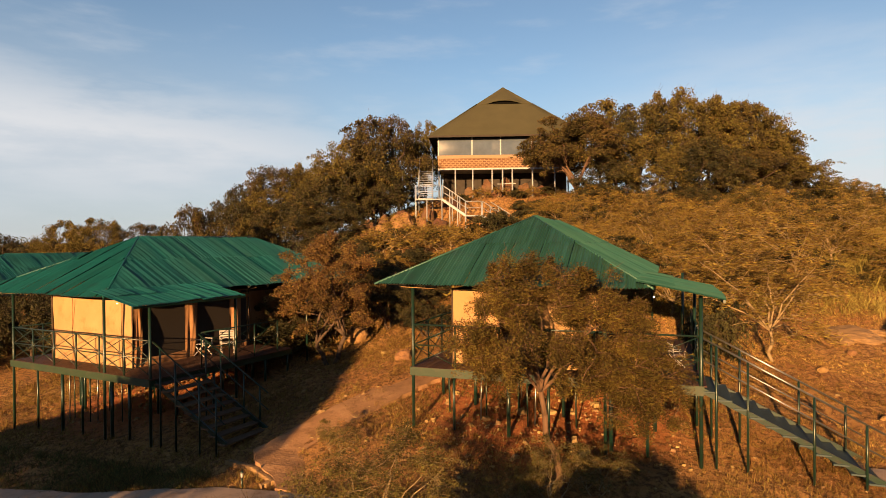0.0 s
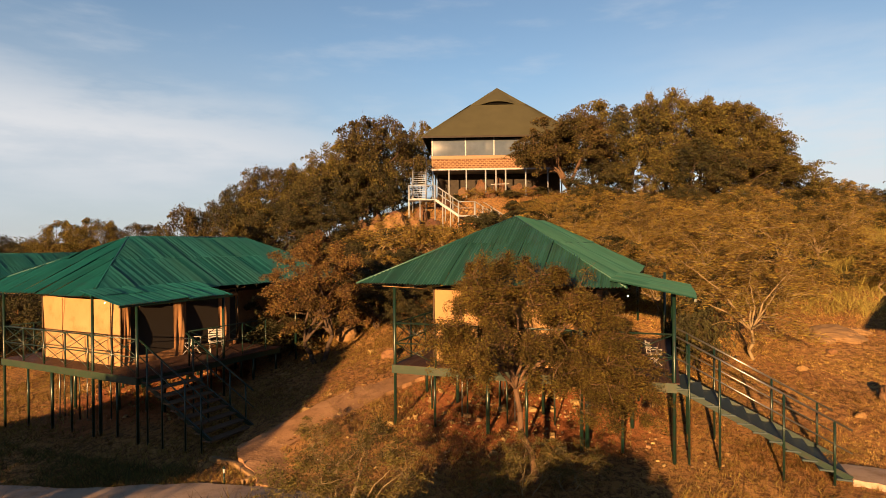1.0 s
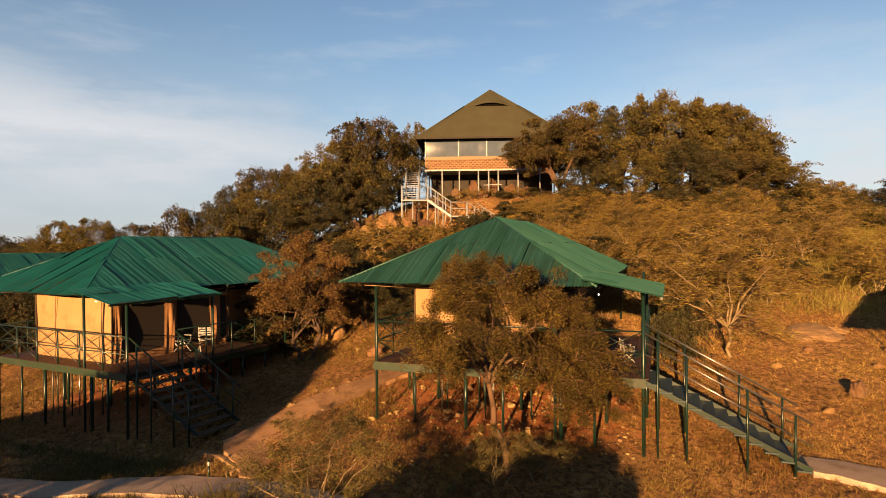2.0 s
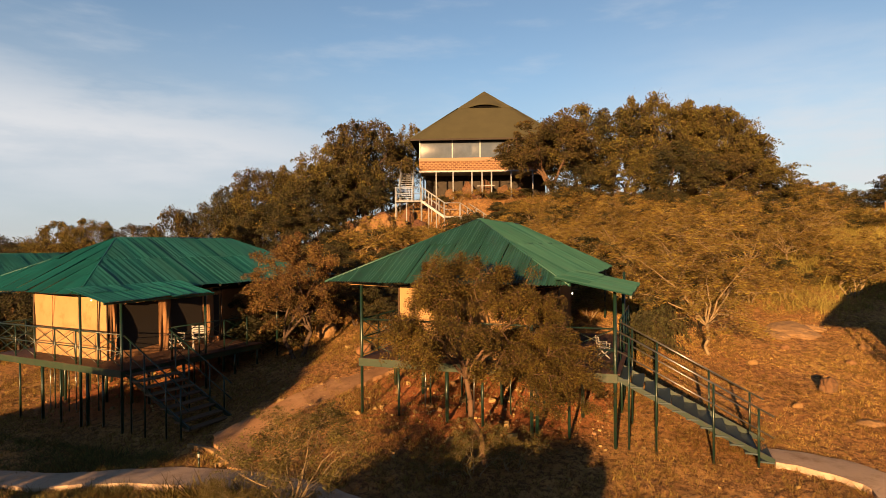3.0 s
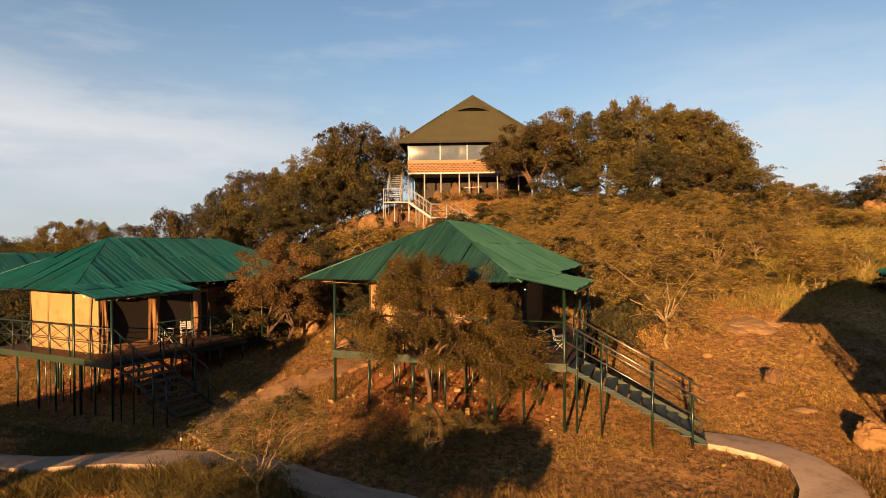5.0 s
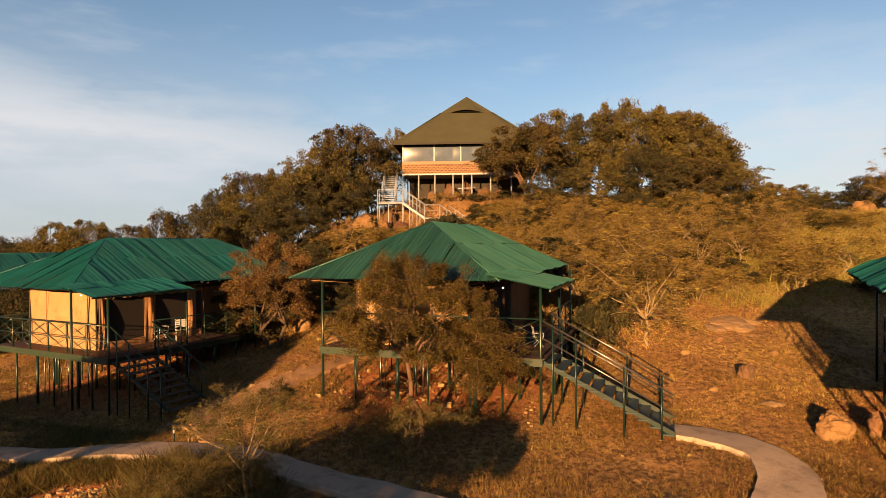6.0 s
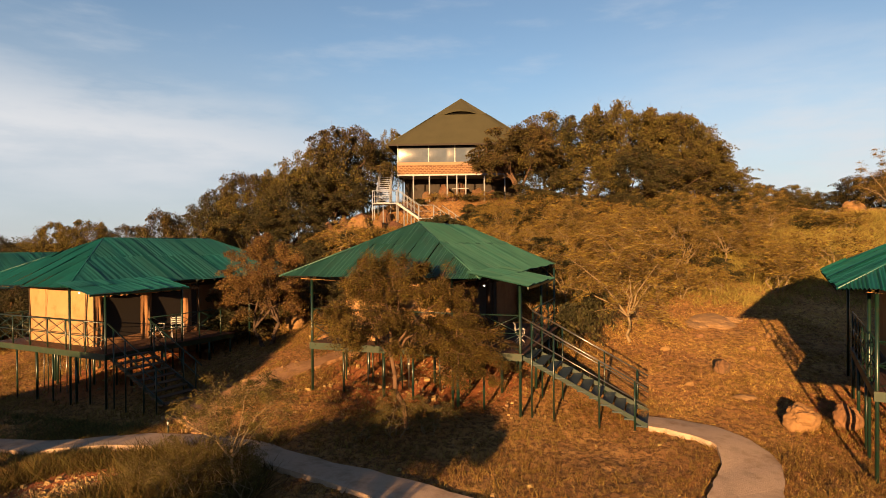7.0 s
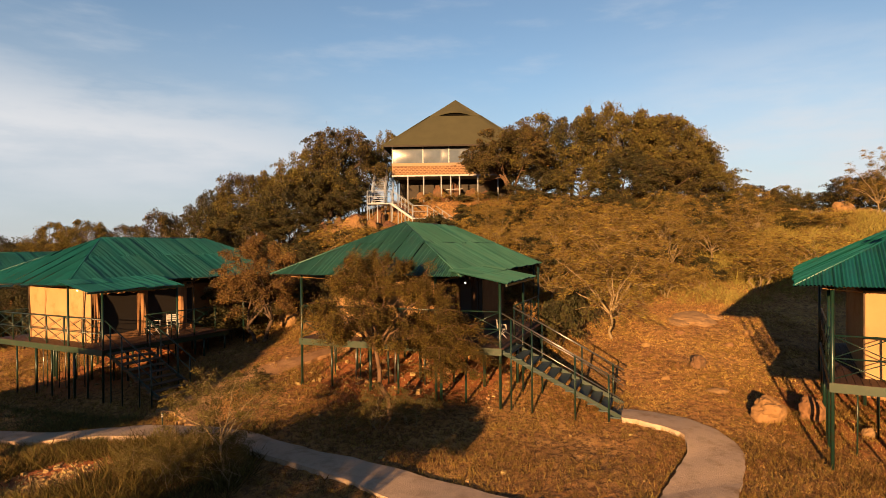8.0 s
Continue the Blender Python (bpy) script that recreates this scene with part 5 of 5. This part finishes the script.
def under_tent(x, y):
    out = np.zeros(len(x), bool)
    for tx, ty, yaw in ((-0.767, 15.375, -20.04), (-14.05, 19.9, -27.5)):
        a = radians(yaw)
        u, v = math.cos(a) * (x - tx) + math.sin(a) * (y - ty), -math.sin(a) * (x - tx) + math.cos(a) * (y - ty)
        out |= (u > 0.2) & (u < 6.6) & (v > 0.2) & (v < 10)
    return out


scatter("dry_grass", "short dry orange-brown grass over the ground", "grass", 72000, (-17, 19, 6, 27), 0.14, 0.045, 6, M_GRASS, 1, lambda x, y: open_ground(x, y) & ~((x > 9.5) & (y > 12.8) & (np.sin(13 * x + 7 * y) > 0.1)) & ~(under_tent(x, y) & (np.sin(17 * x + 11 * y) > -0.6)))
scatter("slope_grass", "dry golden grass on the hillside", "grass", 15000, (8, 45, 24, 42), 0.40, 0.12, 5, M_TALLGRASS, 2, lambda x, y: np.ones(len(x), bool))
scatter("hill_grass", "brown dry grass around the rocks and lodge", "grass", 14000, (-20, 40, 24, 52), 0.36, 0.12, 5, M_GRASS, 6, lambda x, y: (x < 8) | (y > 42))
scatter("tall_grass", "tall yellow grass on the open slope", "grass", 16000, (19, 52, 27, 54), 0.75, 0.14, 5, M_TALLGRASS, 3, lambda x, y: np.ones(len(x), bool))
scatter("slope_turf", "bleached short grass on the open slope", "grass", 52000, (8, 24, 7, 26), 0.07, 0.05, 4, M_TURF, 8, lambda x, y: open_ground(x, y) & ((x > 10.3) | ((x > 9.5) & (y > 12.4)) | (y > 18)))
scatter("verge_grass", "taller tussocks of grass beside the footpath", "grass", 2600, (-7.5, -0.6, 6.5, 11.6), 0.42, 0.07, 10, M_VERGE, 5, open_ground)
# weeds kept to the shaded patch; their dark green also deepens its shade
scatter("weeds", "low green weeds, their dark colour deepening the ground's shade", "weeds", 9000, (-18, -5.6, 12.2, 19.5), 0.20, 0.07, 8, M_WEED, 15, lambda x, y: open_ground(x, y) & (y < 15.2 - 0.45 * (x + 9) + 1.0))


def stones():
    rng = np.random.default_rng(7)
    vs, fs = [], []
    cube = np.array([(-1, -1, -1), (1, -1, -1), (1, 1, -1), (-1, 1, -1), (-0.7, -0.7, 1), (0.7, -0.7, 1), (0.7, 0.7, 1), (-0.7, 0.7, 1)], float)
    quads = np.array([(0, 3, 2, 1), (4, 5, 6, 7), (0, 1, 5, 4), (1, 2, 6, 5), (2, 3, 7, 6), (3, 0, 4, 7)])
    spots = [(rng.uniform(-14, 18), rng.uniform(8, 24), 0.016) for _ in range(1500)]
    spots += [(rng.normal(2.5, 2.4), rng.normal(15.6, 1.8), 0.026) for _ in range(750)]
    spots += [(rng.normal(-5.3, 0.8), rng.normal(9.8, 0.55), 0.016) for _ in range(2400)]
    spots += [(rng.normal(-10, 3), rng.normal(21, 2), 0.032) for _ in range(260)]
    sx, sy = np.array([s[0] for s in spots]), np.array([s[1] for s in spots])
    ok = ~(inside(sx, sy, PATH_STAIR_L, PATH_STAIR_R, 0.02) | inside(sx, sy, PATH_LOW_N, PATH_LOW_S, 0.02))
    for (x, y, s), keep in zip(spots, ok):
        if not keep:
            continue
        s = s * rng.lognormal(0, 0.55)
        k = cube * rng.uniform(0.35, 1.15, (8, 3)) * s * np.array([1.2, 1, 0.7])
        a = rng.uniform(0, 6.28)
        r = np.array([[math.cos(a), -math.sin(a), 0], [math.sin(a), math.cos(a), 0], [0, 0, 1]])
        k = k @ r.T + np.array([x, y, gz(x, y) + s * 0.25])
        fs += (quads + len(vs)).tolist()
        vs += k.tolist()
    tagged(new("loose_stones", mesh_of("loose_stones", vs, fs, M_PALEROCK)), "loose pale stones strewn over red earth", "stones", kind="stuff")


stones()


# ---- far woodland ----
def far_woods():
    rng = np.random.default_rng(12)
    cs, rr, n = [], [], []
    for _ in range(700):
        a, d = rng.uniform(-1.2, 1.2), rng.uniform(140, 480)
        x, y = math.sin(a) * d, math.cos(a) * d
        if -12 < x < 32 and y < 140:
            continue
        h = rng.uniform(5.0, 8.5)
        z = gz(x, y)
        for _ in range(6):
            cs.append((x + rng.normal(0, h * 0.28), y + rng.normal(0, h * 0.28), z + h * rng.uniform(0.35, 0.9)))
            rr.append((h * 0.3, h * 0.3, h * 0.2))
            n.append(110)
    me = leaf_cloud("far_woods", cs, np.array(rr), n, 0.5, M_FAR, 3, slim=0.8)
    tagged(new("far_woods", me), "distant dark green woodland on the plain", "woodland", kind="stuff")


far_woods()


# ---- chairs and lanterns ----
def build_chair(m, label="white folding director's chair on the deck"):
    ch = thing("folding_chair", m, label, "chair", "chairs on the decks")
    for s in (-0.25, 0.25):
        part("leg", bar(bmesh.new(), (-0.22, s, 0), (0.22, s, 0.44), 0.03), M_WHITE, ch)
        part("leg", bar(bmesh.new(), (0.22, s * 0.9, 0), (-0.22, s * 0.9, 0.44), 0.03), M_WHITE, ch)
        part("armrest", box(bmesh.new(), (0, s, 0.63), (0.48, 0.05, 0.025), bevel=0.005), M_WHITE, ch)
        part("arm_post", bar(bmesh.new(), (0.2, s, 0.42), (0.2, s, 0.63), 0.03), M_WHITE, ch)
        part("back_post", bar(bmesh.new(), (-0.2, s, 0.42), (-0.27, s, 0.92), 0.03), M_WHITE, ch)
    for k in range(5):
        part("seat_slat", box(bmesh.new(), (-0.17 + 0.085 * k, 0, 0.45), (0.07, 0.5, 0.02)), M_WHITE, ch)
    for k in range(4):
        part("back_slat", box(bmesh.new(), (-0.225 - 0.012 * k, 0, 0.6 + 0.09 * k), (0.02, 0.5, 0.06)), M_WHITE, ch)
    return ch


def on_deck(x, y, z, yaw, u, v, turn):
    return pose(x, y, z, 0, 0, yaw) @ pose(u, v, 0.0, 0, 0, turn)


CH = build_chair(on_deck(-14.05, 19.9, 2.83, -27.5, 5.1, 3.2, 10) @ Matrix.Scale(0.88, 4))
copy_thing(CH, on_deck(-14.05, 19.9, 2.83, -27.5, 5.7, 3.7, -35))
copy_thing(CH, on_deck(-0.767, 15.375, 3.427, -20.04, 6.25, 1.95, 20) @ Matrix.Scale(0.72, 4))


def build_lantern(x, y):
    ln = thing("path_lantern", pose(x, y, gz(x, y)) @ Matrix.Scale(0.75, 4), "small dark post lantern beside the footpath", "lantern")
    part("post", tube(bmesh.new(), (0, 0, -0.1), (0, 0, 0.32), 0.03), M_GREENSTEEL, ln)
    part("glass", tube(bmesh.new(), (0, 0, 0.32), (0, 0, 0.45), 0.035, 0.042, 8), M_WHITE, ln)
    part("cap", tube(bmesh.new(), (0, 0, 0.45), (0, 0, 0.51), 0.06, 0.02, 8), M_GREENSTEEL, ln)


build_lantern(-4.45, 13.35)
